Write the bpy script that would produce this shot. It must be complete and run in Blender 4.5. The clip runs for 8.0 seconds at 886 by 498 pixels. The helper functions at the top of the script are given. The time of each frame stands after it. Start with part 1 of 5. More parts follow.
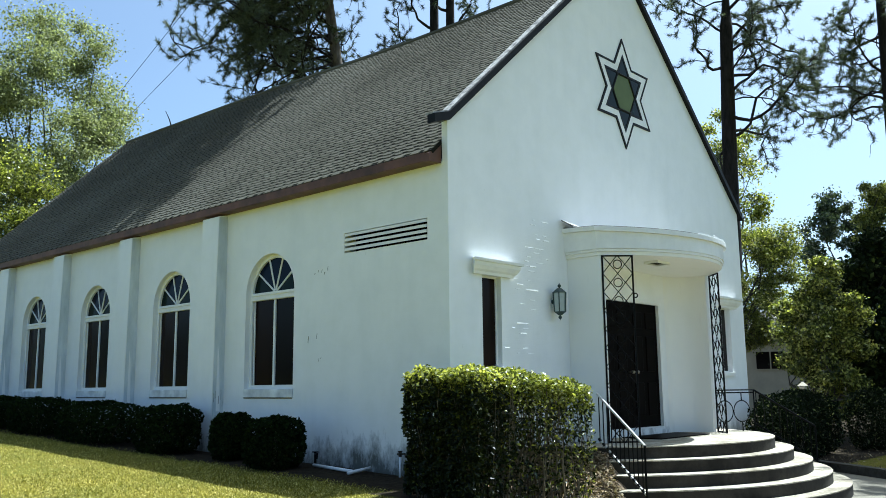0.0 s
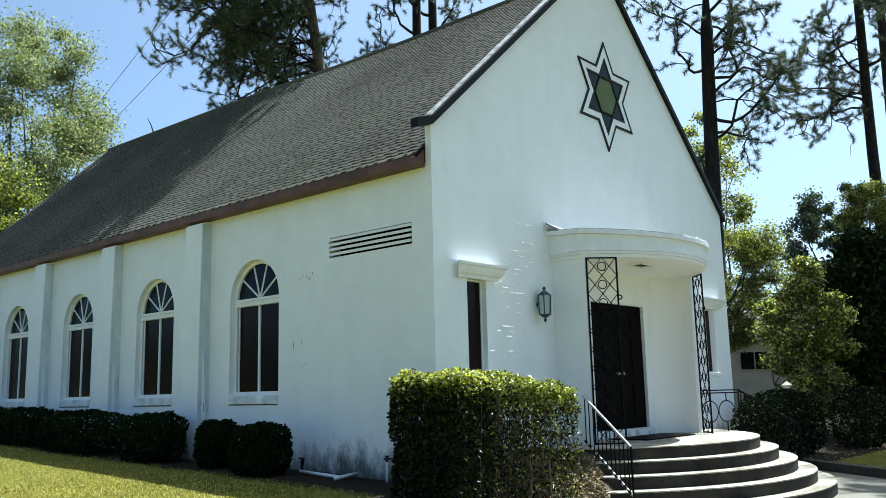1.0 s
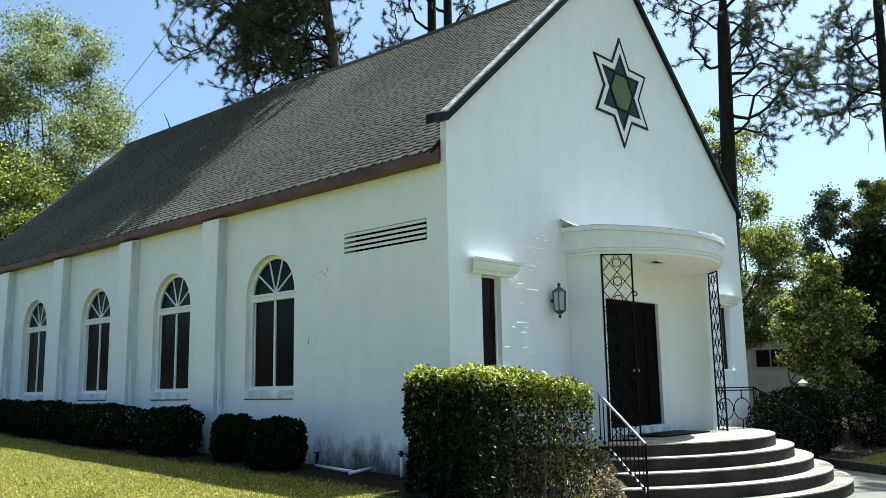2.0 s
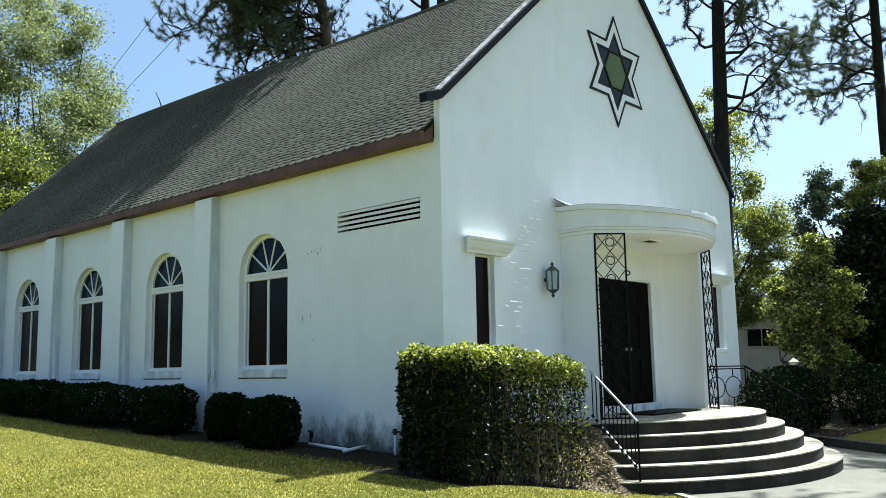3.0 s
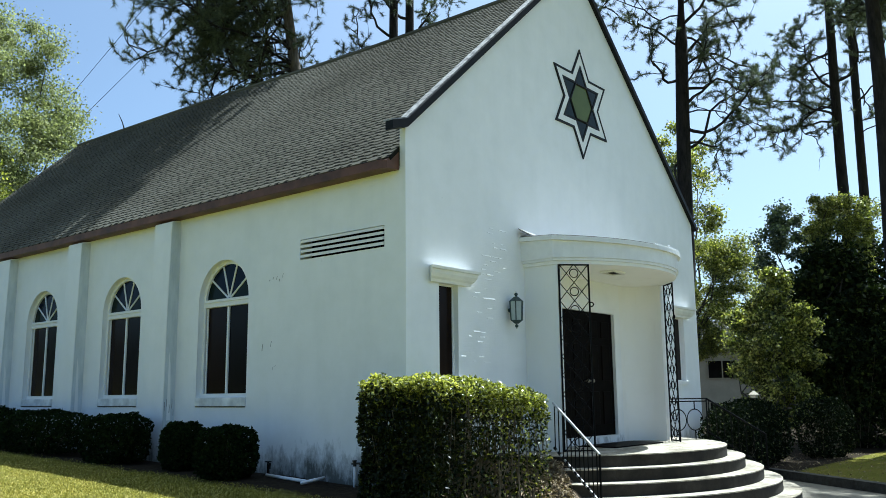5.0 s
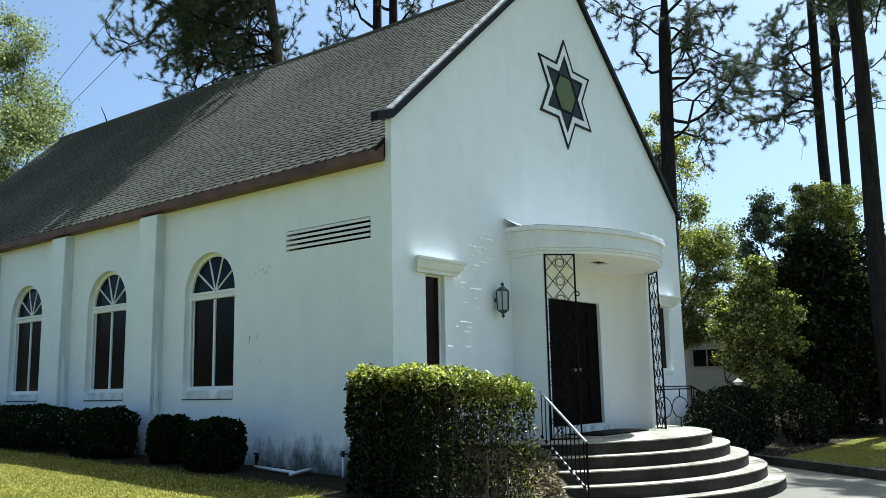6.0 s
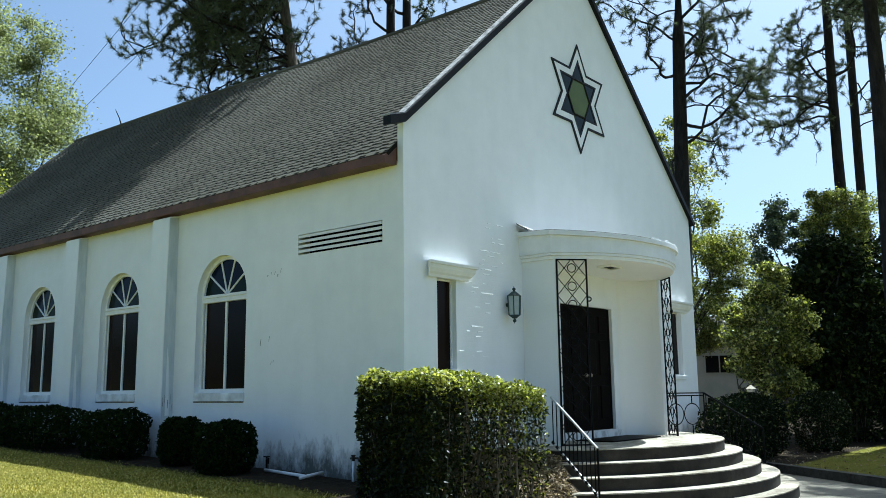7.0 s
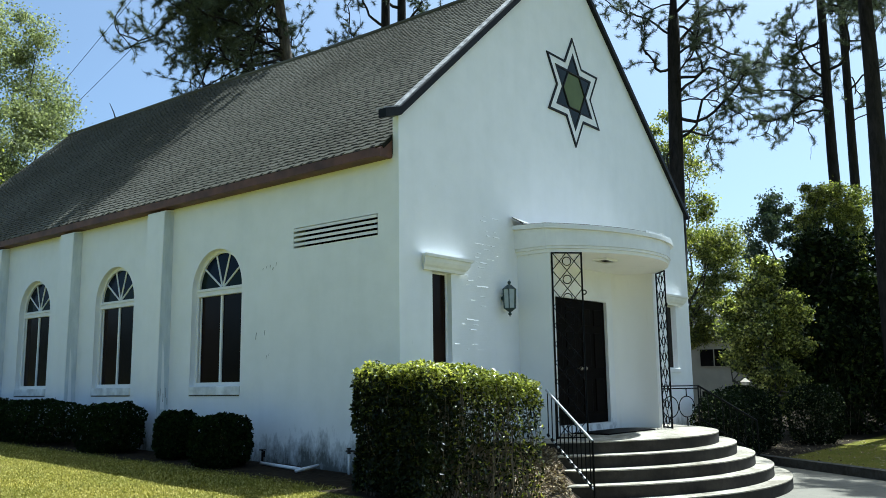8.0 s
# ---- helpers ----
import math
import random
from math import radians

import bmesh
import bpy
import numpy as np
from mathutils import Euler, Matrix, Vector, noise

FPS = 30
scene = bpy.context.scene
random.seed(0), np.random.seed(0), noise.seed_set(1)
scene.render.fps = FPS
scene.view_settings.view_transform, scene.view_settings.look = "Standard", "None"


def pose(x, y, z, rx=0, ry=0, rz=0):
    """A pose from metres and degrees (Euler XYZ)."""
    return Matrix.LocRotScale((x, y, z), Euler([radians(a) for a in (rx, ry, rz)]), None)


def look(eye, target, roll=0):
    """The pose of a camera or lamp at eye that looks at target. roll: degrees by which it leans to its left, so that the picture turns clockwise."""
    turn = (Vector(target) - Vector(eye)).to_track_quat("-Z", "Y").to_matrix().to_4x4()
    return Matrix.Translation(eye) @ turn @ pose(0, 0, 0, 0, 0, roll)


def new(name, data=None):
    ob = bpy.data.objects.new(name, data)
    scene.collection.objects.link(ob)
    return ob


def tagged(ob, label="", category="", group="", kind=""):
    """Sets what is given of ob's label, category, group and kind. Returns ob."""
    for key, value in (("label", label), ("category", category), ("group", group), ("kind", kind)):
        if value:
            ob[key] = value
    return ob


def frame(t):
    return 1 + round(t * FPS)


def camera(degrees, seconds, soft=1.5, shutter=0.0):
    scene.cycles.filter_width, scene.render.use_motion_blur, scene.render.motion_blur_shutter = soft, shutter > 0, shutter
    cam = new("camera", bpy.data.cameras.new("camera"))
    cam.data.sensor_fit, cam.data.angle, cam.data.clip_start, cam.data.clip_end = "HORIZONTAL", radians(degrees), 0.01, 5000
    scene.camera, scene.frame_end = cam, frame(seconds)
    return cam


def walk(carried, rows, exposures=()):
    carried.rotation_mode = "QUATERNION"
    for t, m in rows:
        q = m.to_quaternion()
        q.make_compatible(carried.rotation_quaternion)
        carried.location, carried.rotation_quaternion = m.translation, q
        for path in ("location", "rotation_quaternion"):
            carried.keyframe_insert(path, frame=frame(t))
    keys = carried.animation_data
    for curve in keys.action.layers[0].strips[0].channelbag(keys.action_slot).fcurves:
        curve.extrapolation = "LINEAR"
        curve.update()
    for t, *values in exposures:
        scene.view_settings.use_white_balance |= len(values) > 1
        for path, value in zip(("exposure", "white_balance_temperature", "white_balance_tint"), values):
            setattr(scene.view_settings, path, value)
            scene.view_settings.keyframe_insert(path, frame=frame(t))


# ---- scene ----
from mathutils import geometry

cam = camera(54.8, 8.0, soft=0.5)
PATH = [
    (0, (-7.964, -7.147, 1.609), (-6.503, -5.818, 1.927), -0.6),
    (0.5, (-7.941, -7.137, 1.602), (-6.436, -5.857, 1.913), -1.9),
    (1, (-7.96, -7.154, 1.598), (-6.478, -5.853, 1.926), -1.4),
    (1.5, (-7.976, -7.16, 1.599), (-6.512, -5.837, 1.926), -1.0),
    (3, (-7.981, -7.154, 1.584), (-6.504, -5.833, 1.857), -1.1),
    (3.5, (-7.947, -7.127, 1.591), (-6.418, -5.845, 1.74), -0.9),
    (4, (-7.899, -7.087, 1.622), (-6.404, -5.786, 1.891), 0.7),
    (4.2, (-7.863, -7.108, 1.63), (-6.345, -5.852, 1.975), -0.2),
    (5.3, (-7.939, -7.115, 1.595), (-6.418, -5.859, 1.925), -0.7),
    (5.5, (-7.945, -7.118, 1.588), (-6.429, -5.848, 1.888), -0.8),
    (6, (-7.942, -7.119, 1.588), (-6.395, -5.892, 1.905), -1.2),
    (6.5, (-7.923, -7.115, 1.596), (-6.401, -5.851, 1.889), -0.7),
    (7, (-7.928, -7.111, 1.6), (-6.399, -5.863, 1.926), -0.7),
    (7.5, (-7.953, -7.109, 1.584), (-6.417, -5.874, 1.923), -0.6),
    (8, (-7.936, -7.113, 1.582), (-6.399, -5.873, 1.895), -0.8),
]
walk(cam, [(t, look(eye, target, roll)) for t, eye, target, roll in PATH], exposures=[(0.0, 1.26, 5270, 2), (2.8, 1.26, 5300, 2), (3.5, 1.34, 5540, 3), (4.2, 1.22, 5340, 2), (5.5, 1.12, 5240, 2), (8.0, 1.09, 5200, 2)])

# ---- light ----
SUN = Vector((2.06, -0.045, 4.25)).normalized()
world = bpy.data.worlds.new("world")
scene.world = world
world.use_nodes = True
wn = world.node_tree.nodes
sky = wn.new("ShaderNodeTexSky")
sky.sky_type = "NISHITA"
sky.sun_disc = False
sky.sun_elevation = math.asin(SUN.z)
sky.sun_rotation = math.atan2(SUN.x, SUN.y)
sky.air_density, sky.dust_density, sky.ozone_density = 0.6, 2.9, 0.0
wn["Background"].inputs["Strength"].default_value = 0.097
haze = wn.new("ShaderNodeVectorMath")
haze.operation = "MULTIPLY"
haze.inputs[1].default_value = (0.99, 1.03, 0.94)
world.node_tree.links.new(sky.outputs["Color"], haze.inputs[0])
world.node_tree.links.new(haze.outputs[0], wn["Background"].inputs["Color"])
sun_data = bpy.data.lights.new("sun", "SUN")
sun_data.energy, sun_data.angle, sun_data.color = 5.0, radians(0.5), (1.0, 0.94, 0.84)
sun = new("sun", sun_data)
sun.matrix_world = look((0, 0, 30), Vector((0, 0, 30)) - SUN)


# ---- materials ----
class Mat:
    """A small builder for node materials in world-space metres."""

    def __init__(self, name, rough=0.7, metal=0.0, spec=0.5):
        self.m = bpy.data.materials.new(name)
        self.m.use_nodes = True
        self.t = self.m.node_tree
        self.b = self.t.nodes["Principled BSDF"]
        self.b.inputs["Roughness"].default_value = rough
        self.b.inputs["Metallic"].default_value = metal
        self.b.inputs["Specular IOR Level"].default_value = spec
        self.pos = self.add("ShaderNodeNewGeometry").outputs["Position"]

    def add(self, kind, **values):
        n = self.t.nodes.new(kind)
        for k, v in values.items():
            n.inputs[k.replace("_", " ")].default_value = v
        return n

    def link(self, a, b):
        self.t.links.new(a, b)
        return self

    def scaled(self, s):
        v = self.t.nodes.new("ShaderNodeVectorMath")
        v.operation = "MULTIPLY"
        v.inputs[1].default_value = s
        self.link(self.pos, v.inputs[0])
        return v.outputs[0]

    def noise(self, scale, detail=4.0, rough=0.55, stretch=None):
        n = self.add("ShaderNodeTexNoise", Scale=scale, Detail=detail, Roughness=rough)
        self.link(self.scaled(stretch) if stretch else self.pos, n.inputs["Vector"])
        return n.outputs["Fac"]

    def ramp(self, fac, *stops):
        r = self.t.nodes.new("ShaderNodeValToRGB")
        e = r.color_ramp.elements
        while len(e) < len(stops):
            e.new(0.5)
        for el, (p, c) in zip(e, stops):
            el.position, el.color = p, (*c, 1) if len(c) == 3 else (c[0], c[0], c[0], 1)
        self.link(fac, r.inputs["Fac"])
        return r.outputs["Color"]

    def mix(self, fac, a, b, blend="MIX"):
        n = self.t.nodes.new("ShaderNodeMix")
        n.data_type, n.blend_type = "RGBA", blend
        for sock, v in ((n.inputs["Factor"], fac), (n.inputs["A"], a), (n.inputs["B"], b)):
            if isinstance(v, (int, float)):
                sock.default_value = v
            elif isinstance(v, tuple):
                sock.default_value = (*v, 1)
            else:
                self.link(v, sock)
        return n.outputs["Result"]

    def math(self, op, a, b=0.5):
        n = self.t.nodes.new("ShaderNodeMath")
        n.operation = op
        for sock, v in zip(n.inputs, (a, b)):
            if isinstance(v, (int, float)):
                sock.default_value = v
            else:
                self.link(v, sock)
        return n.outputs[0]

    def sep(self):
        s = self.t.nodes.new("ShaderNodeSeparateXYZ")
        self.link(self.pos, s.inputs[0])
        return s.outputs

    def color(self, c):
        if isinstance(c, tuple):
            self.b.inputs["Base Color"].default_value = (*c, 1)
        else:
            self.link(c, self.b.inputs["Base Color"])
        return self

    def rough(self, r):
        self.link(r, self.b.inputs["Roughness"])
        return self

    def bump(self, height, strength=0.3, dist=0.01):
        n = self.add("ShaderNodeBump", Strength=strength, Distance=dist)
        self.link(height, n.inputs["Height"])
        if self.b.inputs["Normal"].is_linked:
            self.link(self.b.inputs["Normal"].links[0].from_socket, n.inputs["Normal"])
        self.link(n.outputs["Normal"], self.b.inputs["Normal"])
        return self

    def random(self):
        return self.add("ShaderNodeObjectInfo").outputs["Random"]

    def island(self):
        return self.add("ShaderNodeNewGeometry").outputs["Random Per Island"]


def plain(name, c, rough=0.6, metal=0.0, vary=0.12, scale=14.0, bump=0.15, spec=0.5):
    k = Mat(name, rough, metal, spec)
    lo, hi = tuple(v * (1 - vary) for v in c), tuple(min(1, v * (1 + vary)) for v in c)
    k.color(k.ramp(k.noise(scale, 6), (0.3, lo), (0.7, hi)))
    k.bump(k.noise(scale * 9, 3), bump, 0.003)
    return k.m


def painted_brick():
    """White masonry paint over brick: soft joints, faint streaks, mildew by the soil."""
    k = Mat("painted_brick", 0.38, 0, 0.45)
    x, y, z = k.sep()
    u = k.math("ADD", x, y)
    c = k.t.nodes.new("ShaderNodeCombineXYZ")
    k.link(u, c.inputs[0]).link(z, c.inputs[1])
    b = k.add("ShaderNodeTexBrick", Scale=1.0, Mortar_Size=0.006, Mortar_Smooth=0.6, Bias=0.0, Brick_Width=0.205, Row_Height=0.068)
    b.inputs["Color1"].default_value = (1, 1, 1, 1)
    b.inputs["Color2"].default_value = (0.86, 0.86, 0.86, 1)
    b.inputs["Mortar"].default_value = (0, 0, 0, 1)
    k.link(c.outputs[0], b.inputs["Vector"])
    base = k.ramp(k.noise(0.8, 6, 0.6), (0.3, (0.86, 0.868, 0.862)), (0.7, (0.90, 0.905, 0.90)))
    streak = k.ramp(k.noise(1.0, 4, 0.6, (2.4, 2.4, 0.5)), (0.45, (1, 1, 1)), (0.8, (0.95, 0.955, 0.955)))
    blotch = k.ramp(k.noise(2.6, 6, 0.62), (0.36, (0.96, 0.963, 0.957)), (0.6, (1, 1, 1)))
    streak = k.mix(1.0, streak, blotch, "MULTIPLY")
    base = k.mix(1.0, base, streak, "MULTIPLY")
    low = k.math("SUBTRACT", 1.16, z)
    ragged = k.math("ADD", low, k.math("MULTIPLY", k.math("SUBTRACT", k.noise(1.0, 6, 0.7, (5.5, 5.5, 2.6)), 0.53), 1.25))
    ragged = k.math("ADD", ragged, k.math("MULTIPLY", k.ramp(k.noise(0.9, 3, 0.5), (0.58, (0, 0, 0)), (0.70, (1, 1, 1))), 0.1))
    mildew = k.ramp(ragged, (0.22, (0, 0, 0)), (0.60, (0.93, 0.93, 0.93)))
    base = k.mix(mildew, base, (0.06, 0.067, 0.056))
    spots = k.ramp(k.noise(6.0, 3), (0.74, (0, 0, 0)), (0.8, (0.6, 0.6, 0.6)))
    base = k.mix(spots, base, (0.55, 0.56, 0.54))
    k.color(base)
    k.bump(b.outputs["Color"], 0.045, 0.006).bump(k.noise(45, 4), 0.12, 0.004).bump(k.noise(5, 3), 0.15, 0.01)
    return k.m


def shaded_paint():
    """White masonry paint with blue-grey side shade put into its colour, mottled."""
    k = Mat("shaded_white_paint", 0.6, 0, 0.3)
    side_tone = k.ramp(k.noise(1.0, 6, 0.65, (6, 6, 1.3)), (0.3, (0.50, 0.55, 0.57)), (0.7, (0.74, 0.78, 0.79)))
    k.color(side_tone).bump(k.noise(45, 4), 0.12, 0.004)
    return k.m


def stucco():
    k = Mat("stucco", 0.5)
    base = k.ramp(k.noise(1.1, 6, 0.6), (0.3, (0.86, 0.855, 0.815)), (0.7, (0.90, 0.895, 0.865)))
    streak = k.ramp(k.noise(1.0, 5, 0.7, (4, 4, 0.5)), (0.6, (1, 1, 1)), (0.9, (0.84, 0.83, 0.8)))
    k.color(k.mix(1.0, base, streak, "MULTIPLY"))
    k.bump(k.noise(60, 4), 0.12, 0.003).bump(k.noise(4, 3), 0.1, 0.01)
    return k.m


def shingle_mat():
    k = Mat("asphalt_shingle", 1.0, 0, 0.06)
    tone = k.ramp(k.random(), (0.0, (0.082, 0.078, 0.061)), (0.5, (0.101, 0.097, 0.077)), (1.0, (0.128, 0.122, 0.098)))
    isl = k.ramp(k.island(), (0.0, (0.85, 0.85, 0.85)), (1.0, (1.1, 1.1, 1.1)))
    grain = k.ramp(k.noise(160, 3), (0.3, (0.7, 0.7, 0.7)), (0.7, (1.25, 1.25, 1.25)))
    algae = k.ramp(k.noise(0.35, 6, 0.6), (0.35, (0.75, 0.74, 0.72)), (0.65, (1.1, 1.1, 1.1)))
    c = k.mix(1.0, k.mix(1.0, k.mix(1.0, tone, isl, "MULTIPLY"), grain, "MULTIPLY"), algae, "MULTIPLY")
    k.color(c).bump(k.noise(300, 2), 0.5, 0.002)
    return k.m


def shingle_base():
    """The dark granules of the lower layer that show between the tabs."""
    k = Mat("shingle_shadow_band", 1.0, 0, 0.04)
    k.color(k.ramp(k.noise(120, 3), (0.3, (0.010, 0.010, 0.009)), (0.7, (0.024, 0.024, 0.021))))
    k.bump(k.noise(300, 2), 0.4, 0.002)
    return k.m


def concrete(name, lo, hi):
    k = Mat(name, 0.85, 0, 0.3)
    base = k.ramp(k.noise(1.6, 8, 0.65), (0.25, lo), (0.75, hi))
    stain = k.ramp(k.noise(0.5, 6, 0.6), (0.35, (0.72, 0.71, 0.69)), (0.6, (1, 1, 1)))
    worn = k.ramp(k.noise(3.1, 8, 0.75), (0.36, (0.5, 0.47, 0.42)), (0.56, (1, 1, 1)))
    base = k.mix(1.0, base, worn, "MULTIPLY")
    speck = k.ramp(k.noise(90, 3), (0.3, (0.82, 0.82, 0.82)), (0.7, (1.1, 1.1, 1.1)))
    grime = k.ramp(k.noise(9, 6, 0.7), (0.34, (0.55, 0.53, 0.48)), (0.52, (1, 1, 1)))
    k.color(k.mix(1.0, k.mix(1.0, k.mix(1.0, base, stain, "MULTIPLY"), speck, "MULTIPLY"), grime, "MULTIPLY"))
    k.bump(k.noise(120, 4), 0.3, 0.003).bump(k.noise(7, 4), 0.25, 0.008)
    return k.m


def walk_concrete():
    """Old brushed concrete: warm grey, fine sand speckle, long faint stains along the walk."""
    k = Mat("walk_concrete", 0.9, 0, 0.25)
    base = k.ramp(k.noise(0.7, 7, 0.6), (0.3, (0.152, 0.140, 0.108)), (0.7, (0.235, 0.215, 0.168)))
    speck = k.ramp(k.noise(140, 3), (0.3, (0.8, 0.8, 0.79)), (0.7, (1.14, 1.14, 1.13)))
    grime = k.ramp(k.noise(5, 8, 0.75), (0.30, (0.72, 0.70, 0.66)), (0.48, (1, 1, 1)))
    pale = k.ramp(k.noise(22, 4, 0.7), (0.70, (1, 1, 1)), (0.80, (1.5, 1.5, 1.48)))
    k.color(k.mix(1.0, k.mix(1.0, k.mix(1.0, base, speck, "MULTIPLY"), grime, "MULTIPLY"), pale, "MULTIPLY"))
    k.bump(k.noise(160, 4), 0.3, 0.002).bump(k.noise(7, 4), 0.12, 0.006)
    return k.m


def soil():
    k = Mat("dry_leaf_mould", 0.95, 0, 0.1)
    k.color(k.ramp(k.noise(26, 7, 0.75), (0.3, (0.05, 0.036, 0.024)), (0.5, (0.16, 0.12, 0.078)), (0.7, (0.36, 0.285, 0.19))))
    k.bump(k.noise(34, 5, 0.7), 1.0, 0.03)
    return k.m


def soil_grass():
    k = Mat("lawn", 1.0, 0, 0.03)
    fine = k.ramp(k.noise(60, 5, 0.8), (0.3, (0.055, 0.056, 0.010)), (0.5, (0.155, 0.146, 0.026)), (0.72, (0.35, 0.31, 0.10)))
    patch = k.ramp(k.noise(0.55, 6, 0.62), (0.3, (0.8, 0.9, 0.75)), (0.7, (1.12, 1.05, 1.0)))
    straw = k.ramp(k.noise(2.2, 6, 0.7), (0.62, (0, 0, 0)), (0.76, (0.6, 0.6, 0.6)))
    c = k.mix(straw, k.mix(1.0, fine, patch, "MULTIPLY"), (0.24, 0.20, 0.10))
    x, y, z = k.sep()
    rag = k.math("MULTIPLY", k.math("SUBTRACT", k.noise(4.0, 5, 0.7), 0.5), 0.5)
    # Dark mask: soil bed plus shade painted under hedge, wall bushes and trees.
    soil_shade = k.math("MINIMUM", k.math("SUBTRACT", 1.70, k.math("ABSOLUTE", k.math("SUBTRACT", x, 0.30))), k.math("SUBTRACT", 0.80, k.math("ABSOLUTE", k.math("ADD", y, 0.72))))
    soil_shade = k.math("MAXIMUM", soil_shade, k.math("MINIMUM", k.math("ADD", x, 1.2), k.math("SUBTRACT", y, -0.1)))
    soil_shade = k.math("MAXIMUM", soil_shade, k.math("MINIMUM", k.math("SUBTRACT", x, 8.0), k.math("ADD", y, 1.7)))
    soil_shade = k.ramp(k.math("ADD", soil_shade, rag), (0.0, (0, 0, 0)), (0.10, (1, 1, 1)))
    # soil tone that also stands in for shade
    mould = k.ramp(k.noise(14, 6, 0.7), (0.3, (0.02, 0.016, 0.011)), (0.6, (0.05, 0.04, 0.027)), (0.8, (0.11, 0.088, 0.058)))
    c = k.mix(soil_shade, c, mould)
    k.color(c).bump(k.noise(70, 4, 0.7), 0.9, 0.03)
    return k.m


def leaf_mat(name, dark, mid, light, trans=0.25, rough=0.42, spec=0.3, knee=0.55, glow=(1.3, 1.42, 0.75)):
    k = Mat(name, rough, 0, spec)
    tone = k.ramp(k.island(), (0.0, dark), (knee, mid), (1.0, light))
    patch = k.ramp(k.noise(1.3, 4), (0.3, (0.75, 0.8, 0.75)), (0.7, (1.2, 1.15, 1.1)))
    c = k.mix(1.0, tone, patch, "MULTIPLY")
    k.color(c)
    tr = k.add("ShaderNodeBsdfTranslucent")
    mx = k.add("ShaderNodeMixShader", Fac=trans)
    out = k.t.nodes["Material Output"]
    k.link(k.mix(1.0, c, glow, "MULTIPLY"), tr.inputs["Color"])
    k.link(k.b.outputs[0], mx.inputs[1]).link(tr.outputs[0], mx.inputs[2]).link(mx.outputs[0], out.inputs["Surface"])
    return k.m


def bark(name, lo, hi):
    k = Mat(name, 0.95, 0, 0.2)
    f = k.noise(3.0, 6, 0.65, (3.2, 3.2, 0.8))
    k.color(k.ramp(f, (0.3, lo), (0.7, hi))).bump(f, 1.0, 0.05)
    return k.m


def glass_dark(name, tint):
    k = Mat(name, 0.12, 0, 0.07)
    k.color(k.ramp(k.noise(2.5, 3), (0.3, tint), (0.7, tuple(v * 1.35 for v in tint))))
    k.bump(k.noise(3, 2), 0.05, 0.01)
    return k.m


WHITE = painted_brick()
SHADED_SIDE = shaded_paint()
STUCCO = stucco()
SILLP = plain("weathered_sill_paint", (0.72, 0.73, 0.71), 0.55, 0, 0.3, 4)
SCAR = plain("bare_patch", (0.20, 0.205, 0.20), 0.8, 0, 0.5, 30)
TRIM = plain("white_trim_paint", (0.83, 0.83, 0.81), 0.4, 0, 0.05, 6)
SHINGLE = shingle_mat()
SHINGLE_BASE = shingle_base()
FASCIA = plain("brown_fascia_paint", (0.105, 0.046, 0.028), 0.6, 0, 0.45, 3)
COPING = plain("dark_coping_paint", (0.010, 0.0105, 0.011), 0.5, 0, 0.3, 8, 0.15, 0.12)
FLASH = plain("weathered_flashing", (0.25, 0.245, 0.23), 0.55, 0.0, 0.8, 11, 0.8)
IRON = plain("black_wrought_iron", (0.0068, 0.0070, 0.0072), 0.45, 0.0, 0.3, 30, 0.15, 0.06)
RAILTOP = plain("worn_handrail_paint", (0.46, 0.46, 0.44), 0.4, 0.0, 0.25, 20)
DOOR = plain("black_door_paint", (0.0042, 0.0031, 0.0026), 0.5, 0, 0.25, 5, 0.15, 0.02)
BRASS = plain("door_metal", (0.30, 0.27, 0.21), 0.45, 1.0, 0.1, 20)
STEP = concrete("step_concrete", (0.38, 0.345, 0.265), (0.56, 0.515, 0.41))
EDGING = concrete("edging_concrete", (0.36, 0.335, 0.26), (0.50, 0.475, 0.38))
# Riser colour holds both dark stains and the shade on the fronts.
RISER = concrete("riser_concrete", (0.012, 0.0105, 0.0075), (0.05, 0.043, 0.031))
PATHC = walk_concrete()
KERB = concrete("kerb_concrete", (0.05, 0.046, 0.038), (0.12, 0.112, 0.095))
LAWN = soil_grass()
BLADE = leaf_mat("grass_blade", (0.075, 0.072, 0.010), (0.285, 0.25, 0.033), (0.68, 0.60, 0.24), 0.2, 0.8, 0.08, 0.64)
# Hedge shade and sun are put into a dark and a bright leaf.
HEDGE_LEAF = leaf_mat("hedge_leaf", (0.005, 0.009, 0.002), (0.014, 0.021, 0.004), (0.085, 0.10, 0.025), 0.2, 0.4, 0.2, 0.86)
LIT_HEDGE_LEAF = leaf_mat("lit_hedge_leaf", (0.028, 0.038, 0.007), (0.15, 0.168, 0.024), (0.55, 0.55, 0.18), 0.36, 0.26, 0.8, 0.5, (1.7, 1.7, 0.7))
# Near-black leaf colours here hold the deep shade of bushes and trees.
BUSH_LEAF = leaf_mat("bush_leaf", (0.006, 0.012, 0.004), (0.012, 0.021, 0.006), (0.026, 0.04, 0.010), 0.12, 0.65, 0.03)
# A few pale leaves are coloured in as sun glints.
PORCH_LEAF = leaf_mat("glint_bush_leaf", (0.004, 0.008, 0.003), (0.011, 0.018, 0.006), (0.34, 0.36, 0.16), 0.1, 0.5, 0.03, 0.955)
# Shaded copy of the tree leaf: the darkness is in its colour.
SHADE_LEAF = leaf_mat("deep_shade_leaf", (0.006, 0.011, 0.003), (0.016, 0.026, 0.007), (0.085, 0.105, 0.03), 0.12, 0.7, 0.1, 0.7)
